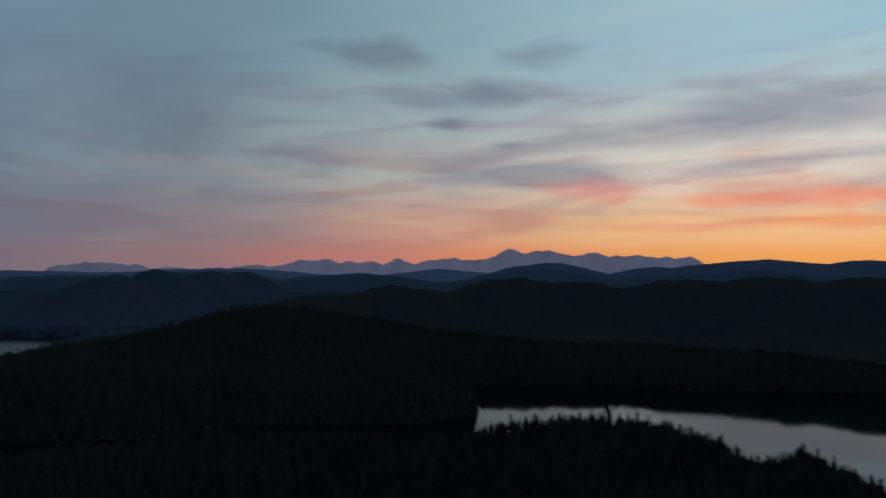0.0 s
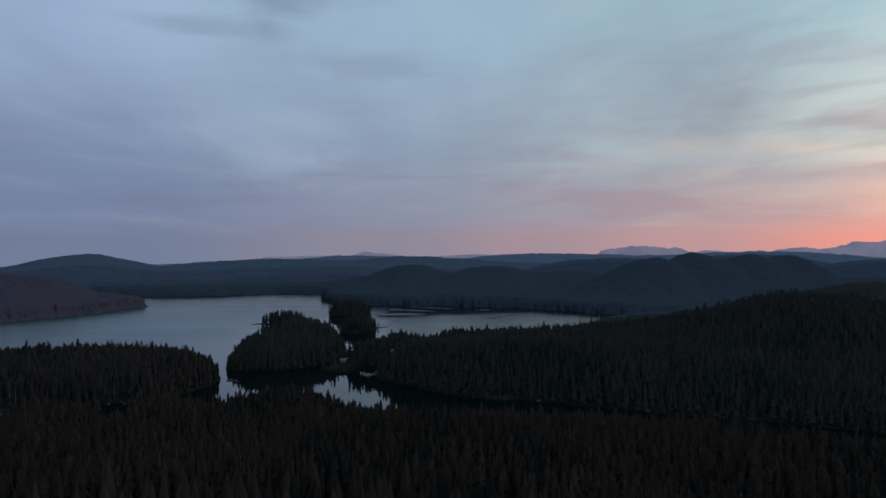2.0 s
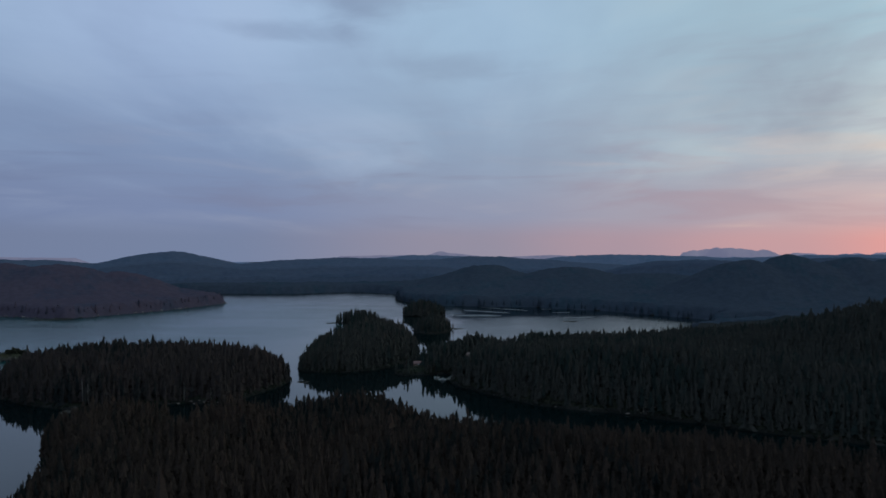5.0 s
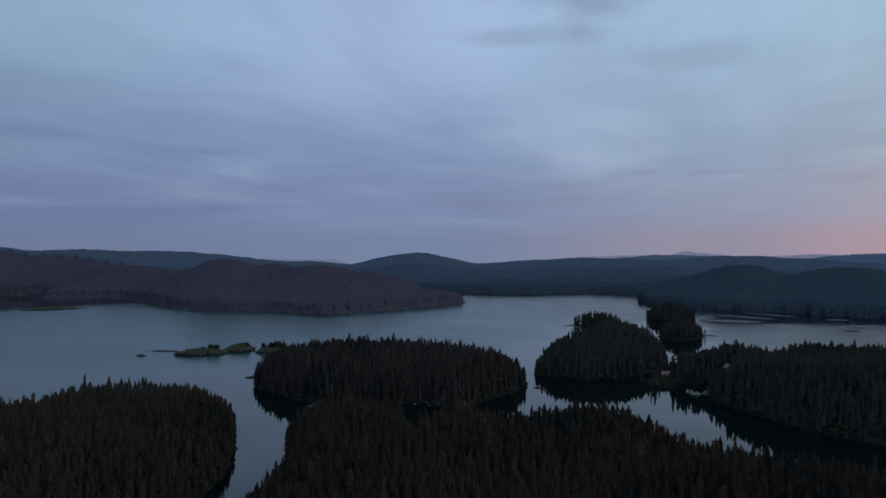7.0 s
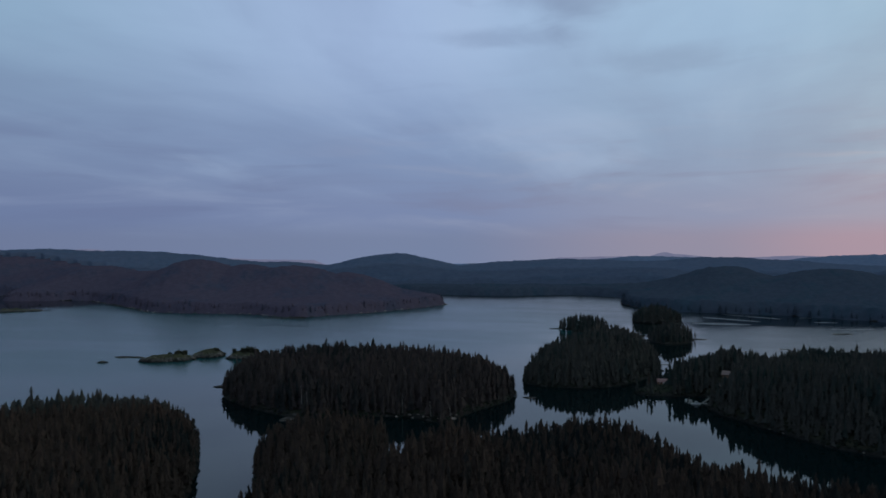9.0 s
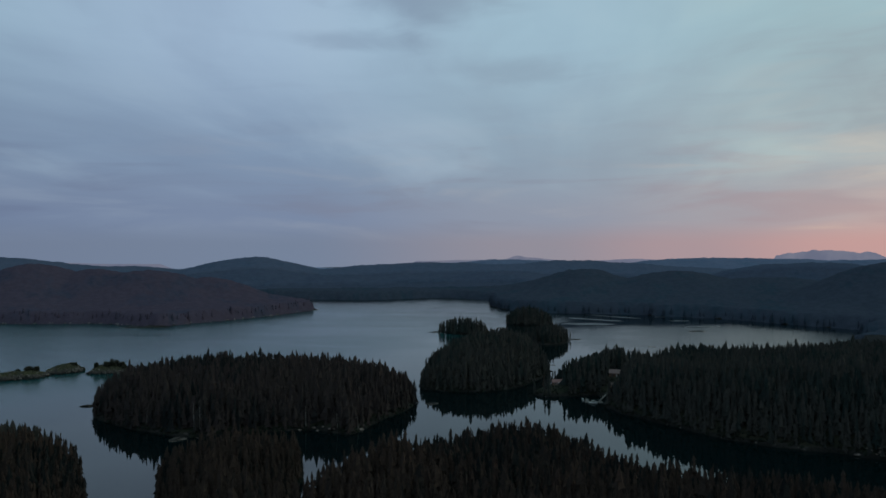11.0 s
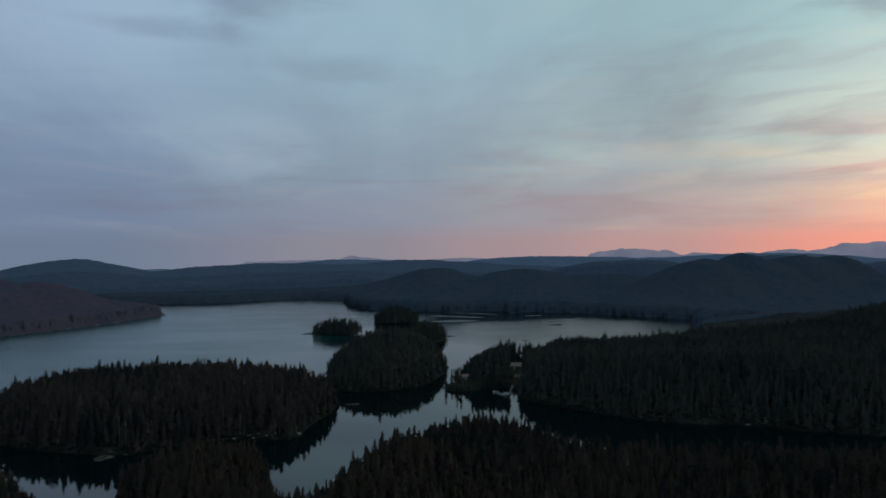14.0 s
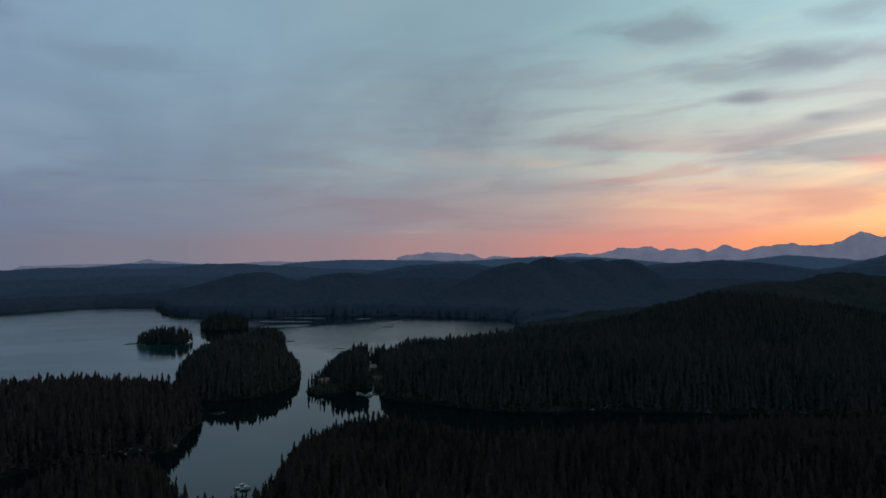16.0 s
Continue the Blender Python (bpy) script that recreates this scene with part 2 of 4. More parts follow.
def make_bark():
    m, n = material("grey_bark")
    v = n.noise(n.add("ShaderNodeNewGeometry").outputs["Position"], 1.2, 4)
    finish(n, n.ramp(v, [(0.3, (0.10, 0.085, 0.07)), (0.7, (0.26, 0.24, 0.21))]), 0.9, v, 0.5, 0.1)
    return m


bark = make_bark()


def make_ground():
    m, n = material("forest_ground")
    place = n.add("ShaderNodeNewGeometry").outputs["Position"]
    sep = n.add("ShaderNodeSeparateXYZ")
    n.link(place, sep.inputs[0])
    broad, fine = n.noise(place, 0.06, 4), n.noise(place, 0.7, 5, 0.6)
    height = n.math("ADD", sep.outputs[2], n.math("MULTIPLY_ADD", broad, 3.0, -1.5))
    pale = n.smooth(n.noise(place, 0.03, 3), 0.58, 0.72)
    rock = n.mix(pale, n.ramp(fine, [(0.3, (0.007, 0.007, 0.006)), (0.7, (0.022, 0.020, 0.018))]), n.ramp(fine, [(0.3, (0.016, 0.015, 0.013)), (0.5, (0.04, 0.036, 0.032)), (0.72, (0.10, 0.09, 0.08))]))
    wet = n.ramp(fine, [(0.3, (0.004, 0.004, 0.004)), (0.7, (0.014, 0.013, 0.011))])
    duff = n.ramp(broad, [(0.3, (0.014, 0.018, 0.011)), (0.7, (0.032, 0.029, 0.019))])
    c = n.mix(n.smooth(height, 0.3, 1.1), wet, rock)
    c = n.mix(n.smooth(height, 1.8, 3.2), c, duff)
    finish(n, c, 0.9, fine, 0.8, 0.6, **{"Specular IOR Level": 0.08})
    return m


ground_material = make_ground()


def make_islet_ground():
    m, n = material("islet_ground")
    place = n.add("ShaderNodeNewGeometry").outputs["Position"]
    sep = n.add("ShaderNodeSeparateXYZ")
    n.link(place, sep.inputs[0])
    broad, fine = n.noise(place, 0.15, 4), n.noise(n.mapping(place, scale=(1, 1, 2.5)), 0.8, 5, 0.65)
    height = n.math("ADD", sep.outputs[2], n.math("MULTIPLY_ADD", broad, 3.0, -1.5))
    wet = n.ramp(fine, [(0.3, (0.006, 0.006, 0.006)), (0.7, (0.02, 0.019, 0.017))])
    rock = n.ramp(fine, [(0.3, (0.018, 0.016, 0.014)), (0.52, (0.055, 0.048, 0.042)), (0.72, (0.13, 0.11, 0.095))])
    turf = n.ramp(fine, [(0.3, (0.024, 0.030, 0.013)), (0.7, (0.058, 0.052, 0.025))])
    c = n.mix(n.smooth(height, 0.8, 1.7), wet, rock)
    c = n.mix(n.smooth(height, 3.0, 4.6), c, turf)
    finish(n, c, 0.9, fine, 0.9, 0.5, **{"Specular IOR Level": 0.1})
    return m


islet_ground = make_islet_ground()


def make_water(name="sea_water", rough=0.02, swell=0.25, gusts=0.0):
    m, n = material(name)
    place = n.add("ShaderNodeNewGeometry").outputs["Position"]
    long = n.noise(n.mapping(place, rotation=(0, 0, radians(25)), scale=(0.25, 0.9, 1)), 0.35, 3, 0.5)
    short = n.noise(place, 1.7, 3, 0.6)
    patch = n.smooth(n.noise(n.mapping(place, scale=(0.4, 1, 1)), 0.009, 4, 0.55, 0.8), 0.42, 0.66)
    off = n.add("ShaderNodeVectorMath")
    off.operation = "DISTANCE"
    off.inputs[1].default_value = (-760, 1010, 0)
    n.link(place, off.inputs[0])
    breeze = n.smooth(n.math("ADD", off.outputs["Value"], n.math("MULTIPLY", patch, -90)), 640, 430)      # the open sound lies in the breeze, the coves are still
    open_sound = breeze
    bay = n.add("ShaderNodeVectorMath")
    bay.operation = "DISTANCE"
    bay.inputs[1].default_value = (190, 1020, 0)
    n.link(place, bay.inputs[0])
    breeze = n.math("MAXIMUM", breeze, n.smooth(n.math("ADD", bay.outputs["Value"], n.math("MULTIPLY", patch, -60)), 290, 150))
    north = n.add("ShaderNodeVectorMath")
    north.operation = "DISTANCE"
    north.inputs[1].default_value = (-470, 1480, 0)
    n.link(place, north.inputs[0])
    breeze = n.math("MAXIMUM", breeze, n.smooth(n.math("ADD", north.outputs["Value"], n.math("MULTIPLY", patch, -60)), 520, 400))
    reach = n.add("ShaderNodeVectorMath")
    reach.operation = "DISTANCE"
    reach.inputs[1].default_value = (600, 180, 0)
    n.link(place, reach.inputs[0])
    breeze = n.math("MAXIMUM", breeze, n.math("MULTIPLY", n.smooth(reach.outputs["Value"], 300, 140), 0.05))
    breeze = n.math("MAXIMUM", breeze, gusts)
    h = n.math("ADD", n.math("MULTIPLY", long, n.math("MULTIPLY_ADD", breeze, 0.85, 0.05)), n.math("MULTIPLY", short, n.math("MULTIPLY_ADD", patch, 0.012, n.math("MULTIPLY_ADD", breeze, 0.9, 0.006))))
    slick = n.math("MULTIPLY", n.math("MULTIPLY", patch, breeze), -0.09)
    rough_out = n.math("ADD", slick, n.math("MULTIPLY_ADD", patch, 0.012, n.math("MULTIPLY_ADD", breeze, 0.20, rough)))
    finish(n, n.mix(open_sound, (0.0004, 0.0048, 0.0054), (0.0005, 0.036, 0.038)), rough_out, h, swell, 0.25, IOR=1.333, **{"Specular IOR Level": 0.36})
    return m


water_material = make_water()


# ---- relief: outlines of the lands and their hills ----
def lattice(ix, iy, seed):
    v = (ix * 374761393 + iy * 668265263 + seed * 974634777) & 0xFFFFFFFF
    v = ((v ^ (v >> 13)) * 1274126177) & 0xFFFFFFFF
    return ((v ^ (v >> 16)) & 0xFFFF) / 65535.0


def value_noise(x, y, seed):
    ix, iy = np.floor(x).astype(np.int64), np.floor(y).astype(np.int64)
    fx, fy = x - ix, y - iy
    fx, fy = fx * fx * (3 - 2 * fx), fy * fy * (3 - 2 * fy)
    a, b = lattice(ix, iy, seed), lattice(ix + 1, iy, seed)
    c, d = lattice(ix, iy + 1, seed), lattice(ix + 1, iy + 1, seed)
    return (a * (1 - fx) + b * fx) * (1 - fy) + (c * (1 - fx) + d * fx) * fy


def fbm(x, y, size, octaves=4, seed=0):
    """Fractal noise from -1 to 1, with features of that size in metres."""
    total, gain = np.zeros_like(x), 0.5
    for k in range(octaves):
        total += gain * (2 * value_noise(x / size + 17.3 * k, y / size - 9.1 * k, seed + k) - 1)
        size, gain = size / 2, gain / 2
    return total


def rounded(points, steps=5):
    """A closed Catmull-Rom curve through the points."""
    p = np.array(points, float)
    out = []
    for i in range(len(p)):
        a, b, c, d = p[i - 1], p[i], p[(i + 1) % len(p)], p[(i + 2) % len(p)]
        for k in range(steps):
            t = k / steps
            out.append(0.5 * (2 * b + (c - a) * t + (2 * a - 5 * b + 4 * c - d) * t * t + (3 * b - a - 3 * c + d) * t ** 3))
    return np.array(out)


def inside_distance(x, y, outline):
    """How far inside the outline each place lies, in metres; negative outside."""
    best, inside = np.full(x.shape, 1e12), np.zeros(x.shape, bool)
    for (ax, ay), (bx, by) in zip(outline, np.roll(outline, -1, axis=0)):
        ex, ey = bx - ax, by - ay
        t = np.clip(((x - ax) * ex + (y - ay) * ey) / (ex * ex + ey * ey + 1e-9), 0, 1)
        best = np.minimum(best, (x - ax - t * ex) ** 2 + (y - ay - t * ey) ** 2)
        if ay != by:
            inside ^= ((ay > y) != (by > y)) & (x < ex * (y - ay) / ey + ax)
    return np.where(inside, 1, -1) * np.sqrt(best)


# name: outline, height of the level part, metres over which the shore rises to it, metres of shoreline roughness
LANDS = {
    "oval_island": ([(-412, 543), (-385, 503), (-345, 480), (-300, 466), (-256, 480), (-222, 494), (-193, 488), (-182, 520), (-169, 592), (-203, 640), (-250, 662),
                     (-330, 662), (-395, 630), (-420, 585)], 5.0, 30, 4),
    "round_island": ([(-180, 672), (-168, 647), (-131, 640), (-98, 660), (-74, 715), (-67, 757), (-80, 820), (-110, 845), (-150, 845), (-177, 800), (-183, 735)], 6.0, 40, 4),
    "foreland": ([(-264, 390), (-240, 420), (-206, 424), (-193, 400), (-189, 368), (-178, 338), (-162, 324), (-151, 347), (-141, 388), (-132, 408), (-114, 434), (-88, 462), (-60, 458),
                  (-36, 425), (-8, 388), (60, 372), (150, 352), (240, 312), (300, 258), (385, 232), (436, 200), (450, 140), (428, 98), (402, 86), (438, 82), (436, 52), (398, 14),
                  (350, -60), (300, -420), (-150, -500), (-330, -250), (-260, 0), (-195, 180), (-206, 285), (-244, 350)], 6.0, 60, 4),
    "west_point": ([(-326, 398), (-364, 416), (-412, 406), (-440, 372), (-450, 318), (-520, 200), (-640, 0), (-620, -300), (-400, -320), (-300, 0), (-228, 180), (-244, 285),
                    (-282, 346)], 5.0, 40, 4),
    "house_point": ([(-77, 650), (-70, 630), (-48, 634), (-26, 642), (-14, 622), (-22, 596), (10, 572), (75, 590), (75, 700), (12, 775), (-10, 778), (-32, 750), (-50, 700)], 4.0, 20, 2),
    "mainland": ([(-20, 592), (12, 552), (52, 512), (110, 486), (200, 442), (298, 396), (358, 345), (420, 322), (458, 346), (466, 400), (492, 428), (547, 404), (620, 335), (700, 235), (830, 80), (1000, -150), (1500, -900),
                  (3500, -2500), (5200, 0), (4300, 2800), (1500, 1900), (470, 1270), (480, 1180), (450, 1105), (330, 1020), (268, 930), (235, 870), (190, 835), (120, 808), (72, 812),
                  (34, 770), (20, 690), (18, 630)], 7.0, 60, 5),
    "north_shore": ([(500, 1130), (400, 1200), (322, 1270), (250, 1345), (166, 1392), (72, 1435), (-38, 1430), (-110, 1460), (-160, 1510), (-196, 1590), (-212, 1700), (-230, 1790), (-359, 1850),
                     (-512, 1760), (-670, 1750), (-900, 1770), (-1300, 1760), (-1640, 1620), (-1830, 1420), (-2300, 1200), (-4000, 1000), (-5200, 2500), (-3500, 5200), (1500, 5400),
                     (4300, 3200), (1900, 1400)], 8.0, 70, 6),
    "long_point": ([(-552, 1462), (-562, 1400), (-590, 1300), (-613, 1240), (-660, 1145), (-690, 1095), (-728, 1100), (-820, 1118), (-985, 1092), (-1080, 1126), (-1200, 1190), (-1377, 1275), (-1465, 1238), (-1545, 1202), (-1620, 1262), (-1700, 1330), (-1960, 1330), (-2250, 1300), (-2350, 1480),
                    (-1800, 1720), (-1500, 1690), (-1100, 1660), (-800, 1610), (-630, 1540)], 6.0, 50, 5),
    "far_islet": ([(-140, 1222), (-108, 1198), (-72, 1222), (-68, 1262), (-105, 1280), (-138, 1262)], 8.0, 30, 3),
    "middle_islet": ([(-98, 985), (-70, 955), (-47, 975), (-42, 1018), (-72, 1032), (-96, 1015)], 4.0, 20, 3),
    "west_islet": ([(-232, 1080), (-215, 1062), (-190, 1055), (-162, 1070), (-165, 1092), (-200, 1100)], 3.0, 15, 3),
}
# low rocky islets, nearly bare: centre, half-lengths, turn in degrees, height
SKERRIES = [(-566, 640, 27, 12, 35, 7.5), (-541, 680, 17, 11, 55, 8.0), (-495, 684, 22, 11, 25, 6.5), (-622, 643, 20, 5, 12, 1.0), (-620, 605, 5, 3, 30, 1.6),
            (-1274, 1016, 56, 17, 40, 5.0), (-1742, 1280, 60, 16, 50, 2.5), (-419, 540, 6, 3, 20, 1.2), (-156, 590, 6, 3, 10, 1.0), (-72, 757, 8, 4, 0, 1.2),
            (-238, 1083, 10, 4, 20, 0.8), (-36, 1022, 10, 4, 0, 0.8), (-298, 460, 6, 3, 60, 1.0), (-705, 1080, 40, 10, 10, 1.2), (150, 1150, 14, 4, 10, 0.9)]
# hills: centre, half-widths along and across, turn in degrees, height above the level ground
HILLS = [(-1150, 1335, 100, 120, 0, 104), (-1340, 1420, 130, 100, 10, 62), (-1530, 1430, 150, 100, 10, 70), (-1700, 1490, 170, 110, 10, 72), (-1010, 1400, 100, 100, 10, 68),  (-890, 1430, 120, 100, 20, 76), (-775, 1470, 80, 80, 20, 74),
         (-2300, 1500, 250, 200, 50, 113), (-2050, 1800, 420, 240, 45, 101), (-1700, 2150, 300, 220, 30, 44), (-1130, 2450, 170, 200, 20, 74), (-480, 2640, 380, 200, 5, 56),
         (-1500, 2300, 220, 180, 20, 38), (80, 2750, 400, 220, 0, 52), (-12, 1790, 95, 150, 10, 68), (215, 1700, 110, 150, -10, 56), (400, 1640, 120, 120, -20, 44), (515, 1425, 85, 90, 12, 90), (640, 1445, 90, 90, 12, 90), (760, 1465, 90, 90, 12, 90), (860, 1485, 70, 90, 12, 84),
         (-250, 2260, 120, 90, 0, 34), (-430, 2160, 130, 90, 0, 22), (-720, 2180, 150, 90, 10, 26), (-940, 2150, 120, 90, 10, 34), (-100, 3350, 500, 200, 0, 55), (700, 3250, 500, 220, -15, 58), (1500, 2950, 500, 240, -30, 72), (2350, 2250, 500, 260, -50, 72), (640, 2120, 220, 150, -20, 66),
         (1000, 1990, 230, 170, -32, 72), (1380, 1700, 260, 190, -42, 72), (1700, 1350, 260, 200, -50, 60), (425, 650, 110, 100, -25, 58), (570, 760, 120, 110, -30, 58), (700, 730, 110, 110, -40, 66),
         (870, 665, 110, 120, -45, 74), (940, 590, 100, 90, -45, 66), (1050, 440, 160, 150, -65, 66), (1100, 320, 130, 130, -70, 80), (1140, 180, 220, 170, -75, 94), (2050, 1500, 230, 190, -50, 98), (2420, 900, 380, 230, -70, 110),
         (2300, 1180, 220, 200, -60, 88), (2560, 560, 260, 200, -80, 108), (-60, 200, 170, 110, -5, 10), (110, 290, 150, 50, -6, 23), (300, 190, 110, 40, -35, 4), (230, 620, 120, 90, -10, 16), (130, 548, 150, 45, -12, 22)]
# knolls: the same, but rising straight from the shore
KNOLLS = [(-120, 775, 34, 55, 0, 12), (-300, 575, 95, 62, 0, 5), (-132, 326, 20, 26, 0, 17), (160, 520, 140, 36, -22, 12)]
OUTLINES = {name: rounded(land[0]) for name, land in LANDS.items()}


def turned(x, y, cx, cy, turn):
    c, s = math.cos(radians(turn)), math.sin(radians(turn))
    return (x - cx) * c + (y - cy) * s, (y - cy) * c - (x - cx) * s


def land_margin(x, y, name):
    ragged = LANDS[name][3]
    return inside_distance(x, y, OUTLINES[name]) + ragged * (fbm(x, y, 36, 3, 5) * 1.1 + fbm(x, y, 9, 2, 8) * 0.5)


def relief(x, y):
    """Height of the ground and how far inland each place lies."""
    hills = np.zeros_like(x)
    for cx, cy, a, b, turn, h in HILLS:
        u, v = turned(x, y, cx, cy, turn)
        hills = np.maximum(hills, h * np.exp(-0.5 * ((u / a) ** 2 + (v / b) ** 2))) + 0.12 * np.minimum(hills, h * np.exp(-0.5 * ((u / a) ** 2 + (v / b) ** 2)))
    hills *= 1 + 0.16 * fbm(x, y, 260, 3, 21)
    hills += np.clip((np.hypot(x + 60, y) - 1700) / 500, 0, 1) * 16 * fbm(x, y, 420, 3, 25)
    knolls = np.zeros_like(x)
    for cx, cy, a, b, turn, h in KNOLLS:
        u, v = turned(x, y, cx, cy, turn)
        knolls += h * np.exp(-0.5 * ((u / a) ** 2 + (v / b) ** 2))
    z, inland = np.full(x.shape, -14.0), np.full(x.shape, -400.0)
    for name, (_, level, run, _) in LANDS.items():
        d = land_margin(x, y, name)
        inner = np.clip(d, 0, None)
        h = np.where(d > 0, 1.3 * np.clip(d / 2.5, 0, 1) + level * (1 - np.exp(-inner / run)) + hills * (1 - np.exp(-inner / 160)) + knolls * (1 - np.exp(-inner / 5)), np.maximum(-14, 0.5 * d))
        z, inland = np.maximum(z, h), np.maximum(inland, d)
    for cx, cy, a, b, turn, h in SKERRIES:
        u, v = turned(x, y, cx, cy, turn)
        d = 1 - np.sqrt((u / a) ** 2 + (v / b) ** 2) + 0.5 * fbm(x, y, 11, 4, 3)
        z = np.maximum(z, np.where(d > 0, h * np.sqrt(np.clip(d, 0, 1)) * (1 + 0.6 * fbm(x, y, 9, 3, 4)), np.maximum(-14, 12 * d)))
    z += np.where(inland > 8, 0.8 * fbm(x, y, 30, 3, 30), 0)
    return z, inland


def mesh_object(name, verts, faces, mat, parent=None, smooth=False):
    me = bpy.data.meshes.new(name)
    verts, faces = np.asarray(verts, np.float32), np.asarray(faces, np.int32)
    me.vertices.add(len(verts))
    me.vertices.foreach_set("co", verts.ravel())
    k = faces.shape[1]
    me.loops.add(faces.size)
    me.loops.foreach_set("vertex_index", faces.ravel())
    me.polygons.add(len(faces))
    me.polygons.foreach_set("loop_start", np.arange(0, faces.size, k, dtype=np.int32))
    me.polygons.foreach_set("use_smooth", np.full(len(faces), smooth))
    me.update(calc_edges=True)
    me.validate()
    me.materials.append(mat)
    ob = new(name, me)
    ob.parent = parent
    return ob


def part(name, bm, mat, parent, label=""):
    me = bpy.data.meshes.new(name)
    bm.to_mesh(me)
    bm.free()
    me.materials.append(mat)
    ob = new(name, me)
    ob.parent = parent
    return tagged(ob, label)


def build_ground():
    """One sheet from under the flight to the horizon, finest where the camera looks."""
    fine = np.linspace(radians(-12), radians(165), 640)            # bearing from the west by the north to the east
    bearings = np.concatenate([fine, np.linspace(radians(168), radians(345), 50)])
    radii = np.concatenate([np.linspace(4, 220, 16), np.linspace(228, 1000, 120), 1000 * 1.0225 ** np.arange(1, 73)])
    a, r = np.meshgrid(bearings, radii)
    x, y = -60 + r * -np.cos(a), r * np.sin(a)
    z, _ = relief(x.ravel(), y.ravel())
    m, k = a.shape
    i = np.arange(m - 1)[:, None] * k
    j = np.arange(k)[None, :]
    j2 = (j + 1) % k
    faces = np.stack([i + j, i + j2, i + k + j2, i + k + j], -1).reshape(-1, 4)[:, ::-1]
    ob = mesh_object("ground", np.stack([x.ravel(), y.ravel(), z], 1), faces, ground_material, smooth=True)
    return tagged(ob, "rocky shores and forest floor of the islands and hills", "ground", kind="structure")


build_ground()


def build_islet(cx, cy, a, q, turn, h):
    """The rock of one low islet, finer than the great sheet."""
    u, v = np.meshgrid(np.linspace(-1.3, 1.3, 44), np.linspace(-1.3, 1.3, 26))
    c, s = math.cos(radians(turn)), math.sin(radians(turn))
    x, y = (cx + u * a * c - v * q * s).ravel(), (cy + u * a * s + v * q * c).ravel()
    z, _ = relief(x, y)
    i, j = np.arange(25)[:, None] * 44, np.arange(43)[None, :]
    faces = np.stack([i + j, i + j + 1, i + 45 + j, i + 44 + j], -1).reshape(-1, 4)
    faces = faces[(z[faces] > -0.6).any(axis=1)]
    ob = mesh_object("islet", np.stack([x, y, z + 0.12 + 0.25 * fbm(x, y, 2.5, 2, 77)], 1), faces, islet_ground, smooth=False)
    return tagged(ob, "low weathered rock islet with dry grass on top", "islet", kind="structure")


for skerry in SKERRIES:
    build_islet(*skerry)


def build_water():
    bm = bmesh.new()
    bmesh.ops.create_circle(bm, cap_ends=True, radius=4990, segments=96)
    for v in bm.verts:
        v.co.x -= 60
    ob = part("water", bm, water_material, None)
    return tagged(ob, "calm sea inlet reflecting the dusk sky", "water", kind="structure")


build_water()


# ---- forest ----
def conifer(rng, whorls, sides, slim=0.13, ragged=0.3, blunt=0.6):
    """Crown of one spruce, one metre high: whorls of drooping, pointed boughs. Vertices and triangles."""
    verts, faces, start = [], [], rng.uniform(0.03, 0.12)
    for k in range(whorls):
        f = k / whorls
        z0, top = start + (1 - start) * f, min(1.0, start + (1 - start) * (k + 2.1) / whorls)
        r = slim * (1 - f) ** blunt * rng.uniform(0.85, 1.15) + 0.01
        t = np.arange(sides) * 2 * math.pi / sides + rng.uniform(0, 6.28) + rng.normal(0, 0.12, sides)
        q = r * np.where(np.arange(sides) % 2, 0.52, 1.0) * (1 + ragged * rng.uniform(-1, 1, sides))
        base = len(verts)
        verts += [(a * math.cos(b), a * math.sin(b), z0 - 0.38 * (a - 0.5 * r) + rng.uniform(-0.01, 0.01)) for a, b in zip(q, t)]
        verts.append((rng.normal(0, 0.004), rng.normal(0, 0.004), top))
        faces += [(base + s, base + (s + 1) % sides, base + sides) for s in range(sides)]
    return np.array(verts), np.array(faces)


def spike(rng, sides):
    """A far spruce: two stacked cones."""
    t = np.arange(sides) * 2 * math.pi / sides + rng.uniform(0, 6.28)
    q = 0.17 * (1 + 0.3 * rng.uniform(-1, 1, sides))
    verts = np.concatenate([np.stack([q * np.cos(t), q * np.sin(t), np.full(sides, 0.08)], 1), np.stack([0.55 * q * np.cos(t + 0.5), 0.55 * q * np.sin(t + 0.5), np.full(sides, 0.52)], 1), [[0, 0, 1.0]]])
    faces = []
    for s in range(sides):
        a, b = s, (s + 1) % sides
        faces += [(a, b, sides + b), (a, sides + b, sides + a), (sides + a, sides + b, 2 * sides)]
    return verts, np.array(faces)


rng = np.random.default_rng(7)
NEAR = [conifer(rng, 11, 7, rng.uniform(0.095, 0.15), 0.65, rng.uniform(0.7, 1.0)) for _ in range(16)]
MID = [conifer(rng, 7, 6, rng.uniform(0.115, 0.17), 0.6, rng.uniform(0.65, 0.95)) for _ in range(12)]
FAR = [spike(rng, 5) for _ in range(6)]


def scatter(spacing, box, seed):
    x0, y0, x1, y1 = box
    r = np.random.default_rng(seed)
    gx, gy = np.meshgrid(np.arange(x0, x1, spacing), np.arange(y0, y1, spacing))
    return gx.ravel() + r.uniform(-0.46, 0.46, gx.size) * spacing, gy.ravel() + r.uniform(-0.46, 0.46, gx.size) * spacing


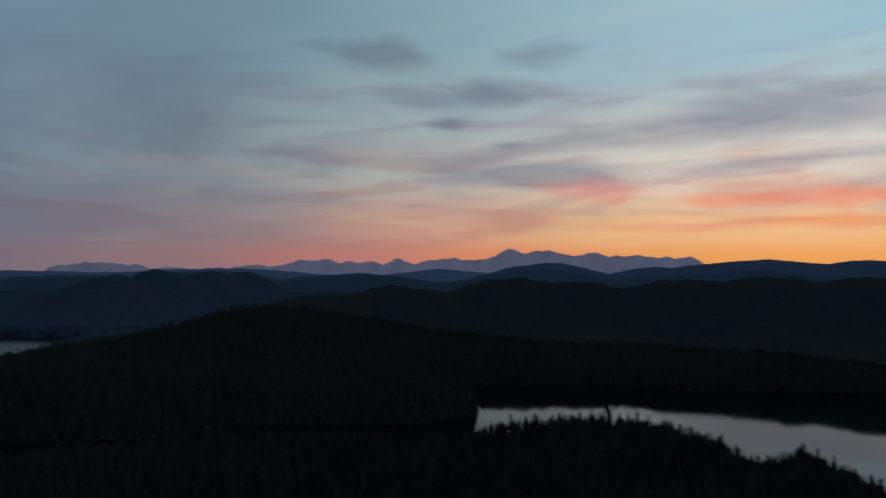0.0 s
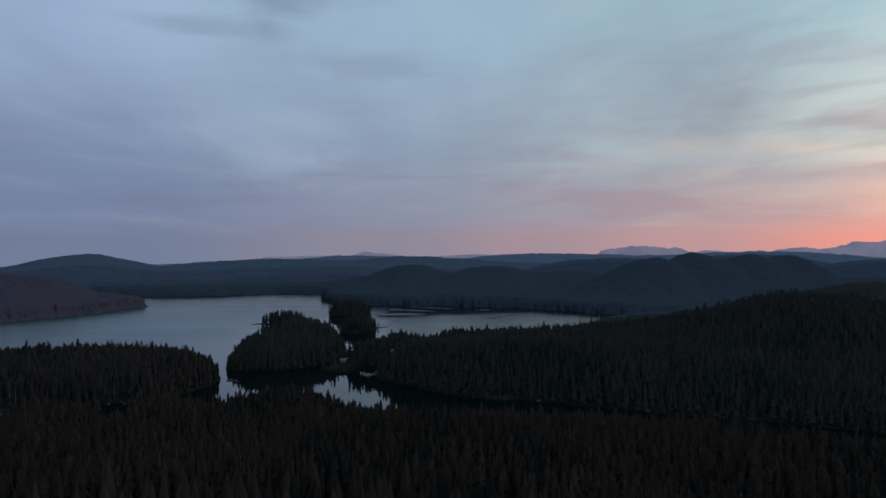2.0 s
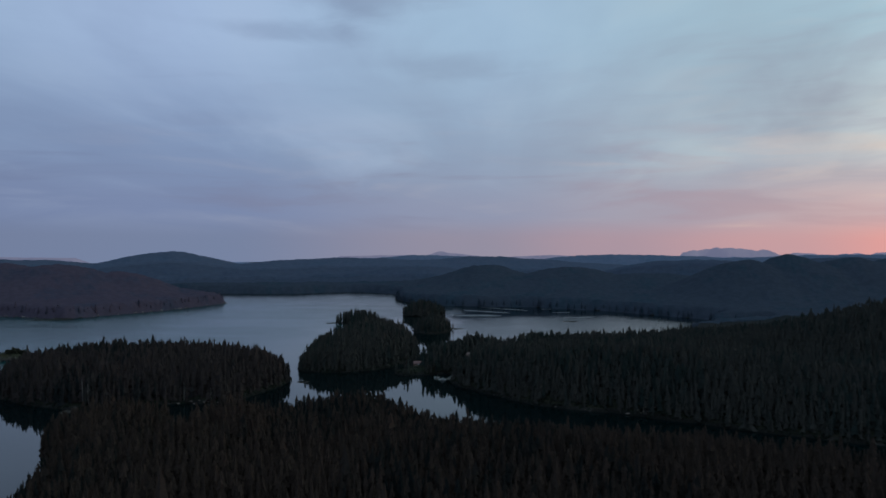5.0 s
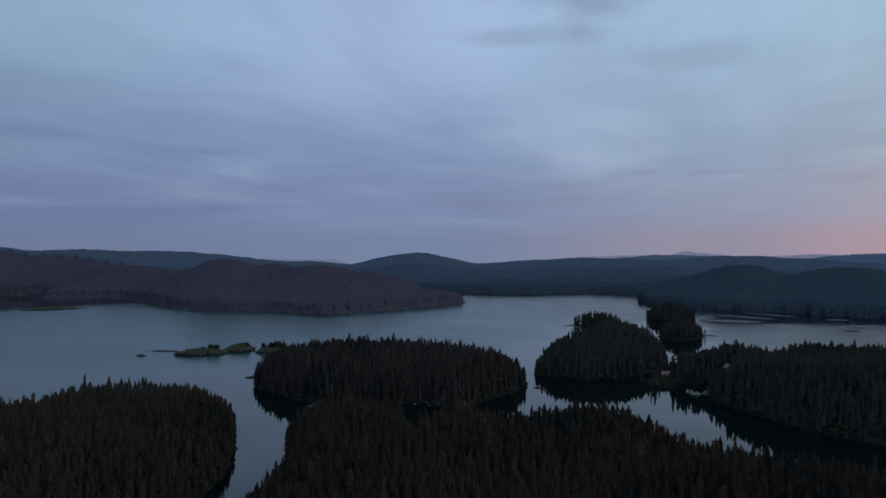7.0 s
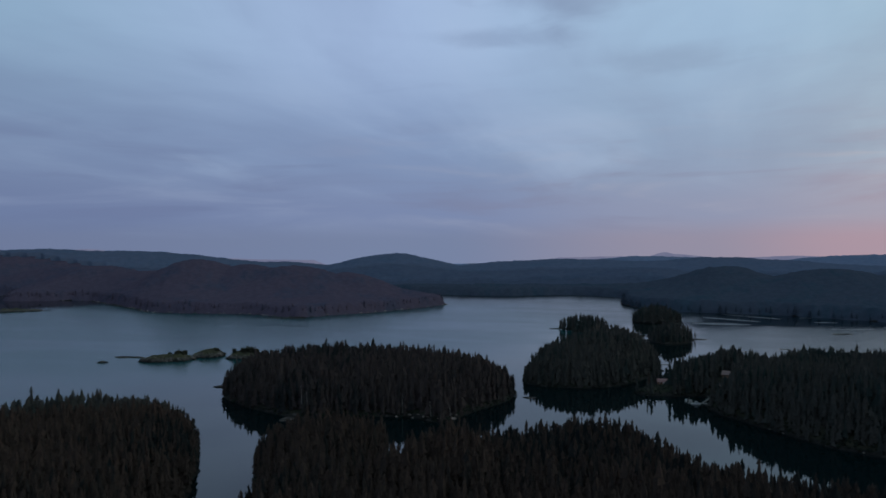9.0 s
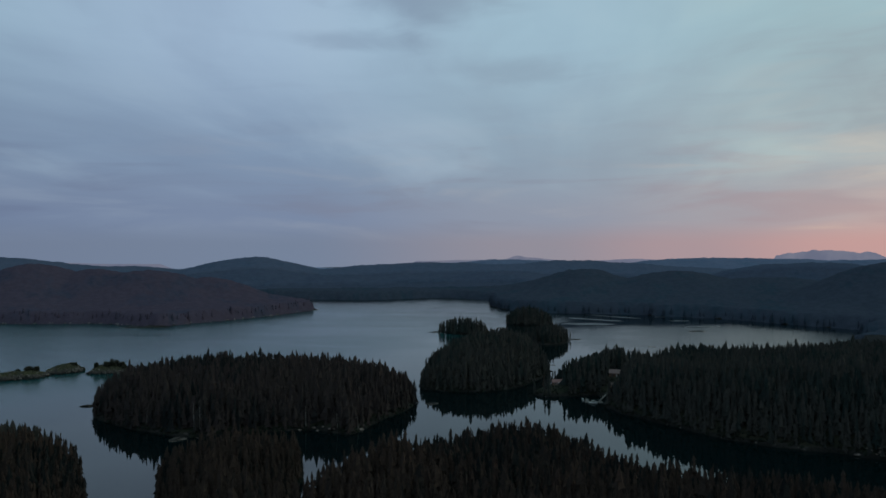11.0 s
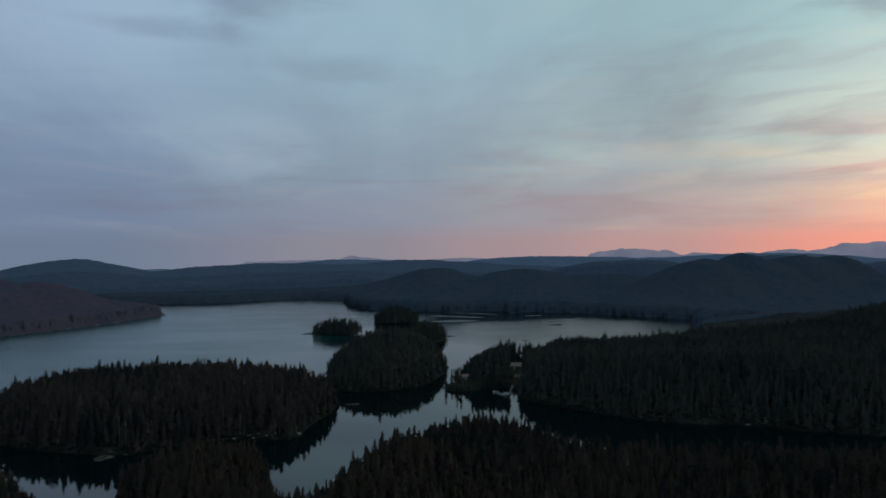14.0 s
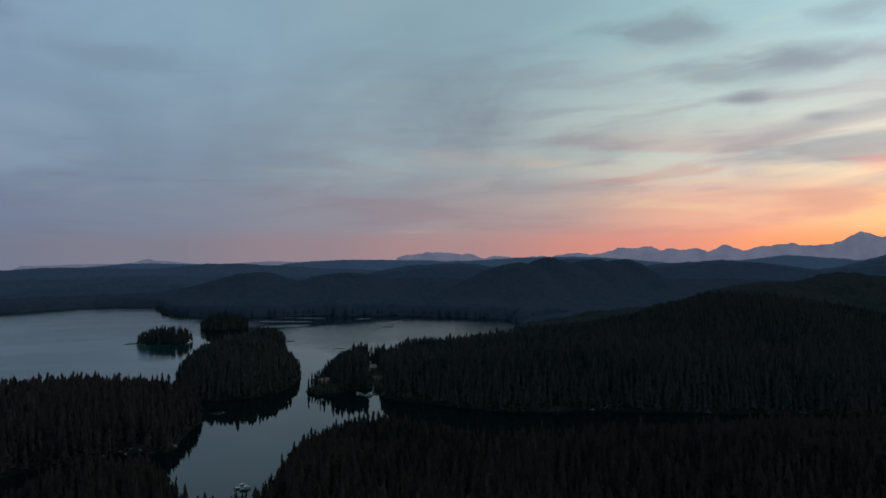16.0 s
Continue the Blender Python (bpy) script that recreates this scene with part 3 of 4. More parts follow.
CLEARINGS = [(-216, 496, 5), (-208, 498, 5), (-184, 504, 5), (-176, 522, 5), (-298, 468, 5), (-4, 704, 13), (-6, 690, 12), (-8, 674, 10), (-11, 656, 9), (-4, 720, 6), (-70, 645, 9), (-73, 655, 7), (-57, 639, 7), (-54, 648, 6), (-58, 632, 6), (-14, 642, 9), (-18, 628, 9), (2, 692, 6), (-58, 667, 7), (-59, 656, 6), (-62, 647, 5), (4, 720, 8), (9, 738, 7), (14, 756, 7), (18, 772, 7), (21, 786, 7), (-68, 658, 5)]


def tree_places(spacing, box, near, far, seed, around=False):
    """Where trees stand: on land, away from the rocks of the shore and the clearings, within a belt round the flight."""
    x, y = scatter(spacing, box, seed)
    d = np.hypot(x + 60, y - 10)
    bearing = np.degrees(np.arctan2(-(x + 60), y - 10))
    keep = (d >= near) & (d < far) & (around | ((bearing > -95) & (bearing < 78)))
    x, y = x[keep], y[keep]
    z, inland = relief(x, y)
    keep = (inland > 0.4) & (z > 0.3)
    for cx, cy, r in CLEARINGS:
        keep &= np.hypot(x - cx, y - cy) > r
    return x[keep], y[keep], z[keep], inland[keep]


def tree_sizes(x, y, inland, seed):
    r = np.random.default_rng(seed)
    h = 20.4 + 3.0 * fbm(x, y, 60, 3, 40) + r.normal(0, 2.2, len(x)) + 4.0 * (r.uniform(0, 1, len(x)) > 0.955)
    h *= 0.56 + 0.44 * np.clip(inland / 20, 0, 1) ** 0.65
    return np.clip(h, 5, 31)


def forest(name, kinds, places, label, seed, widen=1.0, mat=needle_green, tall=1.0):
    x, y, z, inland = places
    if len(x) == 0:
        return
    r = np.random.default_rng(seed)
    full = tree_sizes(x, y, inland, seed)
    h = full * tall
    z = z + (full - h) * 0.8
    turn, which = r.uniform(0, 6.28, len(x)), r.integers(0, len(kinds), len(x))
    wide = h * r.uniform(0.85, 1.2, len(x)) * widen
    lean = r.normal(0, 0.02, (len(x), 2))
    verts, faces, tint, base = [], [], [], 0
    for k, (v, f) in enumerate(kinds):
        s = which == k
        c, n = np.cos(turn[s])[:, None], np.sin(turn[s])[:, None]
        tint.append(np.repeat(r.uniform(0, 1, int(s.sum())), len(v)))
        up = v[None, :, 2] * h[s][:, None]
        vx = (v[None, :, 0] * c - v[None, :, 1] * n) * wide[s][:, None] + lean[s, :1] * up + x[s][:, None]
        vy = (v[None, :, 0] * n + v[None, :, 1] * c) * wide[s][:, None] + lean[s, 1:] * up + y[s][:, None]
        verts.append(np.stack([vx, vy, up + z[s][:, None] - 0.4], -1).reshape(-1, 3))
        m = int(s.sum())
        faces.append((f[None] + (np.arange(m) * len(v))[:, None, None]).reshape(-1, 3) + base)
        base += m * len(v)
    ob = mesh_object(name, np.concatenate(verts), np.concatenate(faces), mat)
    ob.data.attributes.new("tint", "FLOAT", "POINT").data.foreach_set("value", np.concatenate(tint).astype(np.float32))
    print(name, len(x), "trees", sum(len(f) for f in faces), "triangles")
    return tagged(ob, label, "forest", kind="stuff")


def split(places, test):
    s = test(places[0], places[1])
    return tuple(p[s] for p in places), tuple(p[~s] for p in places)


SPRUCES = []


def east_side(x, y):
    """The near hills of the mainland, south of the bay."""
    return (y < 0.45 * x + 800) & (x > 150) & (np.hypot(x + 60, y - 10) < 1460)


def build_forests():
    near = [np.concatenate(q) for q in zip(tree_places(3.7, (-560, 120, 500, 520), 215, 475, 1), tree_places(3.9, (150, -80, 500, 120), 215, 475, 7))]
    inner, near = split(near, lambda x, y: (np.hypot(x + 60, y - 10) < 322) & (np.hypot(x + 60, y - 10) > 262) & (x > -200) & (x < 130))
    pick = np.random.default_rng(9).permutation(len(inner[0]))
    SPRUCES.extend((inner[0][pick[:290]], inner[1][pick[:290]]))
    near = tuple(np.concatenate([a, q[pick[290:]]]) for a, q in zip(near, inner))
    west, rest = split(near, lambda x, y: inside_distance(x, y, OUTLINES["west_point"]) > -6)
    forest("forest", NEAR, west, "dense dark spruce forest on the wooded point", 11, 1.0, needle_brown)
    forest("forest", NEAR, rest, "dense brownish-green spruce forest on the low foreland", 12, 1.0, needle_brown)
    mid = tree_places(4.0, (-620, -60, 900, 1000), 475, 900, 2)
    oval, rest = split(mid, lambda x, y: inside_distance(x, y, OUTLINES["oval_island"]) > -8)
    round_one, rest = split(rest, lambda x, y: inside_distance(x, y, OUTLINES["round_island"]) > -8)
    house, rest = split(rest, lambda x, y: inside_distance(x, y, OUTLINES["house_point"]) > -3)
    forest("forest", MID, oval, "dense dark conifer forest covering the oval island", 13, 1.0, needle_mauve)
    forest("forest", MID, round_one, "dense dark conifer forest covering the round island", 14)
    forest("forest", MID, house, "dark spruces round the cabins on the point", 15)
    forest("forest", MID, rest, "dark conifer forest on the mainland beside the inlet", 16)
    far = tree_places(7.2, (-1750, 0, 1750, 1760), 900, 1720, 3)
    islets, far = split(far, lambda x, y: (x > -260) & (x < -30) & (y > 930) & (y < 1300))
    islets = tree_places(4.3, (-260, 930, -30, 1300), 900, 1720, 8)
    for name, tone in (("far_islet", "dark conifers crowding the far islet"), ("middle_islet", "dark conifers crowding the small round islet"), ("west_islet", "low dark conifers on the narrow islet")):
        own, islets = split(islets, lambda x, y: inside_distance(x, y, OUTLINES[name]) > -8)
        forest("forest", MID, own, tone, 21)
    point, far = split(far, lambda x, y: inside_distance(x, y, OUTLINES["long_point"]) > -12)
    point = tree_places(7.6, (-2100, 1000, -500, 1760), 900, 2330, 6)
    point, _ = split(point, lambda x, y: inside_distance(x, y, OUTLINES["long_point"]) > 5)
    shoreward = (point[3] < 16) & (point[3] > 7)
    point = tuple(p[shoreward] for p in point)
    forest("forest", FAR, point, "brownish conifer forest on the long low point, paled by painted haze", 18, 1.0, hazed_point_forest)
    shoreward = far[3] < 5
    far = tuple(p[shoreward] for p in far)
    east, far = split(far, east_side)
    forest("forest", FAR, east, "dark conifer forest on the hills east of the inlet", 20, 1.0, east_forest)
    forest("forest", FAR, far, "dark conifer forest on the hills round the bay, blued by painted haze", 17, 1.0, hazed_hill_forest)
    under = tree_places(9.5, (-300, -240, 190, 260), 12, 215, 5, True)
    forest("forest", FAR, under, "spruce forest below the flight", 19, 1.2, needle_brown)


build_forests()


def build_canopy(r0, r1, mat, lift, lump, label, on_point=None, rim=3, side=None):
    """The closed roof of a far forest, lumpy, over the relief."""
    bearings = np.linspace(radians(8), radians(188), 1300 if r0 > 1700 else 900)
    radii = r0 * (r1 / r0) ** np.linspace(0, 1, max(8, int(math.log(r1 / r0) / 0.009)))
    a, r = np.meshgrid(bearings, radii)
    x, y = (-60 + r * -np.cos(a)).ravel(), (10 + r * np.sin(a)).ravel()
    z, inland = relief(x, y)
    if on_point is not None:
        inland = np.where((inside_distance(x, y, OUTLINES["long_point"]) > -12) == on_point, inland, -50)
    if side is not None:
        islets = (x > -260) & (x < -30) & (y > 930) & (y < 1300)
        inland = np.where((east_side(x, y) == side) & ~islets, inland, -50)
    cover = np.clip((inland - rim) / 10, 0, 1)
    z = np.where(inland > rim, z + lift * cover + lump * (fbm(x, y, 13, 2, 90) + 0.9 * fbm(x, y, 48, 2, 92)) * cover, -3.0)
    m, k = a.shape
    if r0 > 1700:
        z[:k] = np.where(z[:k] > 0, np.maximum(z[:k] - lift - 4, 0.5), z[:k])      # the near edge comes down to the ground
    i, j = np.arange(m - 1)[:, None] * k, np.arange(k - 1)[None, :]
    faces = np.stack([i + j, i + j + 1, i + k + j + 1, i + k + j], -1).reshape(-1, 4)[:, ::-1]
    faces = faces[(z[faces] > 0).any(axis=1)]
    used, faces = np.unique(faces, return_inverse=True)
    ob = mesh_object("forest_canopy", np.stack([x, y, z], 1)[used], faces.reshape(-1, 4), mat, smooth=True)
    shade = np.random.default_rng(5).uniform(0.2, 0.8, len(used)).astype(np.float32)
    ob.data.attributes.new("tint", "FLOAT", "POINT").data.foreach_set("value", shade)
    return tagged(ob, label, "forest", kind="stuff")


build_canopy(900, 1960, hazed_hill_forest, 16.5, 4.0, "closed dark canopy of the forest on the hills round the bay, blued by painted haze", False, side=False)
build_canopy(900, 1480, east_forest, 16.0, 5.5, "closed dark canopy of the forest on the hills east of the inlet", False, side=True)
build_canopy(1080, 1720, hazed_point_forest, 15.5, 4.0, "closed brownish canopy of the forest on the long point, paled by painted haze", True)
build_canopy(1720, 2800, hazed_point_forest, 14.0, 3.5, "closed brownish canopy of the forest behind the long point, paled by painted haze", True, 2)
for r0, r1, mat, lift in zip((1940, 2120, 2420, 2820, 3350), (2140, 2440, 2840, 3370, 4300), HAZED_RIDGES, (10.0, 15.0, 18.0, 18.0, 18.0)):
    build_canopy(r0, r1, mat, lift, 3.5, "closed canopy of the forest on the distant ridges, bluish from painted haze", False)


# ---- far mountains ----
# the mountains emit a painted haze colour and take no light themselves
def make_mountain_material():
    m, n = material("haze_glow_mountain")
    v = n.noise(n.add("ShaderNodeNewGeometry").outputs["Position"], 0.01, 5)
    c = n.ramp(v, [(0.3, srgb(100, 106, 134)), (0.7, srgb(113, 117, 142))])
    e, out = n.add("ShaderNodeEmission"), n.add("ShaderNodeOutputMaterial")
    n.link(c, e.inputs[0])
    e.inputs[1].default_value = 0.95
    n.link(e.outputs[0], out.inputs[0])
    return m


mountain_material = make_mountain_material()


def range_of(name, peaks, depth, base, label, seed, roughness=10):
    """A mountain range as a ridge of peaks (bearing in degrees clockwise from y, height, half-width in degrees) about 4.8 km off."""
    lo = min(p[0] - 3 * p[2] for p in peaks)
    hi = max(p[0] + 3 * p[2] for p in peaks)
    a = np.radians(np.arange(lo, hi, 0.05))
    t = np.linspace(-1, 1, 13)
    aa, tt = np.meshgrid(a, t)
    top = np.zeros(a.shape)
    for b, h, w in peaks:
        top += ((h - base) * np.exp(-np.abs((np.degrees(a) - b) / w) ** 1.7 * 0.6)) ** 3
    top = base + 0.93 * np.cbrt(top)
    edge = np.clip(np.minimum(np.degrees(a) - lo, hi - np.degrees(a)) / 1.5, 0, 1)
    top = top + roughness * (fbm(np.degrees(a) * 10, a * 0, 11, 5, seed) - 0.5 * np.abs(fbm(np.degrees(a) * 10, a * 0 + 40, 7, 3, seed + 5)))
    z = -5 + (top * edge + 5)[None, :] * (1 - np.abs(tt) ** 1.3) * (1 + 0.06 * fbm(aa * 3000, tt * 300, 60, 3, seed + 1) * (np.abs(tt) > 0.05))
    r = 4830 + tt * depth
    x, y = -60 + r * np.sin(aa), r * np.cos(aa)
    m, k = aa.shape
    i, j = np.arange(m - 1)[:, None] * k, np.arange(k - 1)[None, :]
    faces = np.stack([i + j, i + j + 1, i + k + j + 1, i + k + j], -1).reshape(-1, 4)
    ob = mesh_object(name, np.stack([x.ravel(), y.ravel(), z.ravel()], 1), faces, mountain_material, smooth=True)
    return tagged(ob, label, "mountain range", kind="structure")


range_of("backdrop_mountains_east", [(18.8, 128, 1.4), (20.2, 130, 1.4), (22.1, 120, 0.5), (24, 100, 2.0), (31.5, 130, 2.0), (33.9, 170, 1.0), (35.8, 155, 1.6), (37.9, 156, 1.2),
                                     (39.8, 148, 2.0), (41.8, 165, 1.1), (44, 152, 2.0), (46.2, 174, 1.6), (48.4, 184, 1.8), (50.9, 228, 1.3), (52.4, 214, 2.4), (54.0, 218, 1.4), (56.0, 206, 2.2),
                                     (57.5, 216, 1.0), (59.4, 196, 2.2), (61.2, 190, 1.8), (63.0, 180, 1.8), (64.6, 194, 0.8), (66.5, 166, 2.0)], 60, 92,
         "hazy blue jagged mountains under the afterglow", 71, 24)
range_of("backdrop_mountains_north", [(-2.9, 97, 0.7), (-2.0, 86, 1.6), (-6.5, 70, 2.0), (6.0, 76, 2.0), (10.5, 76, 2.5)], 60, 58, "distant mountain beyond the northern hills, pale with glowing haze", 72, 3)
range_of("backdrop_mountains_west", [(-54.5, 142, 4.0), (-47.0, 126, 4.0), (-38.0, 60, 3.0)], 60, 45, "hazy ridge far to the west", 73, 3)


# ---- shore rocks ----
def make_rock(name, dark, light):
    m, n = material(name)
    place = n.add("ShaderNodeNewGeometry").outputs["Position"]
    v, w = n.noise(place, 0.9, 5, 0.6), n.noise(place, 0.07, 3)
    c = n.mix(n.smooth(w, 0.35, 0.65), n.ramp(v, [(0.3, dark), (0.7, tuple(0.5 * (a + b) for a, b in zip(dark, light)))]), n.ramp(v, [(0.3, dark), (0.65, light)]))
    finish(n, c, 0.85, v, 0.7, 0.3, **{"Specular IOR Level": 0.15})
    return m


ledge_material = make_rock("pale_ledge", (0.05, 0.042, 0.038), (0.34, 0.27, 0.24))
rock_material = make_rock("shore_rock", (0.02, 0.018, 0.016), (0.17, 0.145, 0.125))


def boulder(r):
    """A weathered block: vertices and triangles, about one metre across."""
    bm = bmesh.new()
    bmesh.ops.create_icosphere(bm, subdivisions=1, radius=0.5)
    v = np.array([p.co[:] for p in bm.verts])
    f = np.array([[q.index for q in p.verts] for p in bm.faces])
    bm.free()
    return v * (1 + r.uniform(-0.32, 0.32, (len(v), 1))) * np.array([1.25, 0.9, 0.6]), f


def spread(name, kinds, x, y, z, size, mat, label, category, seed, sink=0.25):
    """Many small pieces as one mesh."""
    r = np.random.default_rng(seed)
    turn, which = r.uniform(0, 6.28, len(x)), r.integers(0, len(kinds), len(x))
    verts, faces, base = [], [], 0
    for k, (v, f) in enumerate(kinds):
        s = which == k
        c, n = np.cos(turn[s])[:, None], np.sin(turn[s])[:, None]
        q = size[s][:, None]
        verts.append(np.stack([(v[None, :, 0] * c - v[None, :, 1] * n) * q + x[s][:, None], (v[None, :, 0] * n + v[None, :, 1] * c) * q + y[s][:, None],
                               v[None, :, 2] * q + z[s][:, None] - sink * q], -1).reshape(-1, 3))
        m = int(s.sum())
        faces.append((f[None] + (np.arange(m) * len(v))[:, None, None]).reshape(-1, 3) + base)
        base += m * len(v)
    return tagged(mesh_object(name, np.concatenate(verts), np.concatenate(faces), mat), label, category, kind="stuff")


def build_shore_rocks():
    r = np.random.default_rng(31)
    kinds = [boulder(r) for _ in range(6)]
    x, y = scatter(2.6, (-660, 280, 640, 860), 32)
    z, inland = relief(x, y)
    rough = fbm(x, y, 45, 3, 60)
    keep = (z > -0.5) & (z < 1.9) & (inland < 4) & (inland > -1.2) & (rough + r.uniform(-0.25, 0.25, len(x)) > 0.22)
    x, y, z = x[keep], y[keep], z[keep]
    spread("shore_rocks", kinds, x, y, z, r.uniform(0.5, 1.9, len(x)), rock_material, "grey boulders strewn along the tide line", "rocks", 33)
    x, y = scatter(2.4, (-660, 250, 640, 860), 36)
    z, inland = relief(x, y)
    keep = (inland > 0.4) & (inland < 5.5) & (z > 0.25) & (r.uniform(0, 1, len(x)) > 0.2)
    for cx, cy, q in CLEARINGS:
        keep &= np.hypot(x - cx, y - cy) > q
    x, y, z = x[keep], y[keep], z[keep]
    brush = [(v * np.array([0.9, 1.0, 1.6]), f) for v, f in (boulder(r) for _ in range(6))]
    spread("brush", brush, x, y, z, r.uniform(1.4, 3.6, len(x)), brush_green, "dark salal brush overhanging the shore", "shrubs", 37, 0.1)
    x, y = scatter(2.2, (-90, 615, 30, 735), 39)
    z, inland = relief(x, y)
    keep = (z > 0.3) & (fbm(x, y, 8, 2, 61) > -0.12)
    for cx, cy, q in ((-58, 668, 7), (-4, 706, 9.5), (-11, 654, 6), (6, 684, 5.5)):
        keep &= np.hypot(x - cx, y - cy) > q
    opening = np.zeros(len(x), bool)
    for cx, cy, q in CLEARINGS:
        opening |= np.hypot(x - cx, y - cy) < q + 1
    keep &= opening
    spread("brush", brush, x[keep], y[keep], z[keep], r.uniform(0.9, 2.4, int(keep.sum())), brush_green, "low dark scrub between the cabins", "shrubs", 40, 0.15)
    for cx, cy, a, q, turn, h in SKERRIES:
        t = r.uniform(0, 6.28, 120)
        u, v = a * np.cos(t) * r.uniform(0.6, 1.06, 120), q * np.sin(t) * r.uniform(0.6, 1.06, 120)
        c, s = math.cos(radians(turn)), math.sin(radians(turn))
        x, y = cx + u * c - v * s, cy + u * s + v * c
        z, _ = relief(x, y)
        keep = z > -1.0
        spread("islet_rocks", kinds, x[keep], y[keep], z[keep], r.uniform(1.2, 4.2, int(keep.sum())) * min(1.0, a / 14), rock_material, "dark jagged rocks rimming a low islet", "rocks", 38)
    x, y = scatter(7.0, (-1450, 1050, -520, 1500), 34)
    z, inland = relief(x, y)
    keep = (z > -0.6) & (z < 2.2) & (inland < 9) & (inland > -3)
    x, y, z = x[keep], y[keep], z[keep]
    spread("shore_rocks", kinds, x, y, z, r.uniform(2.0, 5.0, len(x)), ledge_material, "pale ledges along the foot of the long point", "rocks", 35)


build_shore_rocks()


def build_outcrop(x, y, size, seed, label):
    """A pale rock face above the tide line."""
    r = np.random.default_rng(seed)
    n = 26
    px, py = x + r.normal(0, size, n), y + r.normal(0, size * 0.4, n)
    z, _ = relief(px, py)
    kinds = [(v * np.array([1.7, 1.0, 0.55]), f) for v, f in (boulder(r) for _ in range(4))]
    return spread("rock_outcrop", kinds, px, py, np.maximum(z, 0), r.uniform(1.2, 3.8, n), ledge_material, label, "rocks", seed + 1)


for k, (ox, oy, osize) in enumerate(((130, 487, 7), (389, 471, 6), (545, 402, 6), (243, 470, 5), (-216, 494, 9), (-297, 463, 7), (-182, 503, 8), (-172, 530, 6))):
    build_outcrop(ox, oy, osize, 200 + 3 * k, "pale bare rocks at the water's edge below the forest")


# ---- grassy skerries ----
def make_grass():
    m, n = material("salt_grass")
    pick = n.add("ShaderNodeNewGeometry").outputs["Random Per Island"]
    place = n.add("ShaderNodeNewGeometry").outputs["Position"]
    c = n.mix(pick, (0.022, 0.03, 0.013), (0.052, 0.05, 0.024))
    finish(n, n.mix(n.noise(place, 0.3, 3), c, (0.05, 0.046, 0.028)), 0.9)
    return m


grass_material = make_grass()


def build_grass():
    r = np.random.default_rng(41)
    blade = np.array([[-0.5, 0, 0], [0.5, 0, 0], [0, 0.5, 0], [0.12, 0.2, 0.55], [-0.2, -0.05, 0.4]])
    tuft = (blade, np.array([[0, 1, 3], [1, 2, 3], [2, 0, 3], [0, 1, 4], [2, 0, 4]]))
    for cx, cy, a, b, turn, h in SKERRIES[:3] + SKERRIES[5:7]:
        u, v = r.uniform(-1, 1, 1500), r.uniform(-1, 1, 1500)
        s = (u * u + v * v) < 0.62
        c, n = math.cos(radians(turn)), math.sin(radians(turn))
        x, y = cx + u[s] * a * c - v[s] * b * n, cy + u[s] * a * n + v[s] * b * c
        z, _ = relief(x, y)
        keep = z > 2.6
        spread("grass", [tuft], x[keep], y[keep], z[keep], r.uniform(0.8, 1.8, int(keep.sum())), grass_material, "olive-green salt grass on the rocky islet", "grass", 42, 0.05)


build_grass()


def leaf_crown(seed, wide, tall, lobes):
    """An uneven crown of many leafy clumps with gaps between them."""
    r = np.random.default_rng(seed)
    verts, faces = [], []
    for _ in range(lobes):
        f, t = r.uniform(0.0, 0.78), r.uniform(0, 6.28)
        q = wide * 0.8 * math.sqrt(r.uniform(0, 1)) * (1 - 0.5 * f)
        c = np.array([q * math.cos(t), q * math.sin(t), tall * f])
        for _ in range(34):
            e = r.normal(0, 1, 3)
            e /= np.linalg.norm(e)
            p = c + e * r.uniform(0.6, 1.0) * wide * 0.34
            t1, t2 = r.normal(0, 0.38, 3), r.normal(0, 0.38, 3)
            k = len(verts)
            verts += [p - t1, p + t1, p + t2]
            faces.append((k, k + 1, k + 2))
        bm = bmesh.new()
        bmesh.ops.create_icosphere(bm, subdivisions=1, radius=wide * 0.32)
        k = len(verts)
        verts += [np.array(q.co[:]) * r.uniform(0.7, 1.15) + c for q in bm.verts]
        faces += [tuple(q.index + k for q in p.verts) for p in bm.faces]
        bm.free()
    return np.array(verts), np.array(faces)


def limb(bm, a, b, ra, rb, sides=6):
    """A tapered round stem from a to b."""
    a, b = Vector(a), Vector(b)
    turn = (b - a).to_track_quat("Z", "Y").to_matrix().to_4x4()
    got = bmesh.ops.create_cone(bm, cap_ends=True, segments=sides, radius1=ra, radius2=rb, depth=(b - a).length, matrix=Matrix.Translation((a + b) / 2) @ turn)
    return got["verts"]


def islet_tree(x, y, wide, tall, seed, label):
    z, _ = relief(np.array([float(x)]), np.array([float(y)]))
    root = new("tree")
    root.location = (x, y, float(z[0]) - 0.15)
    bm = bmesh.new()
    limb(bm, (0, 0, 0), (0.1, 0, tall * 0.55), 0.22, 0.12)
    for k in range(4):
        t = k * 1.7 + seed
        limb(bm, (0.05, 0, tall * (0.25 + 0.07 * k)), (math.cos(t) * wide * 0.6, math.sin(t) * wide * 0.6, tall * (0.5 + 0.08 * k)), 0.09, 0.04, 5)
    part("trunk", bm, bark, root)
    v, f = leaf_crown(seed, wide, tall, 26)
    mesh_object("crown", v, f, broadleaf, root)
    return tagged(root, label, "tree", "trees on the islets")


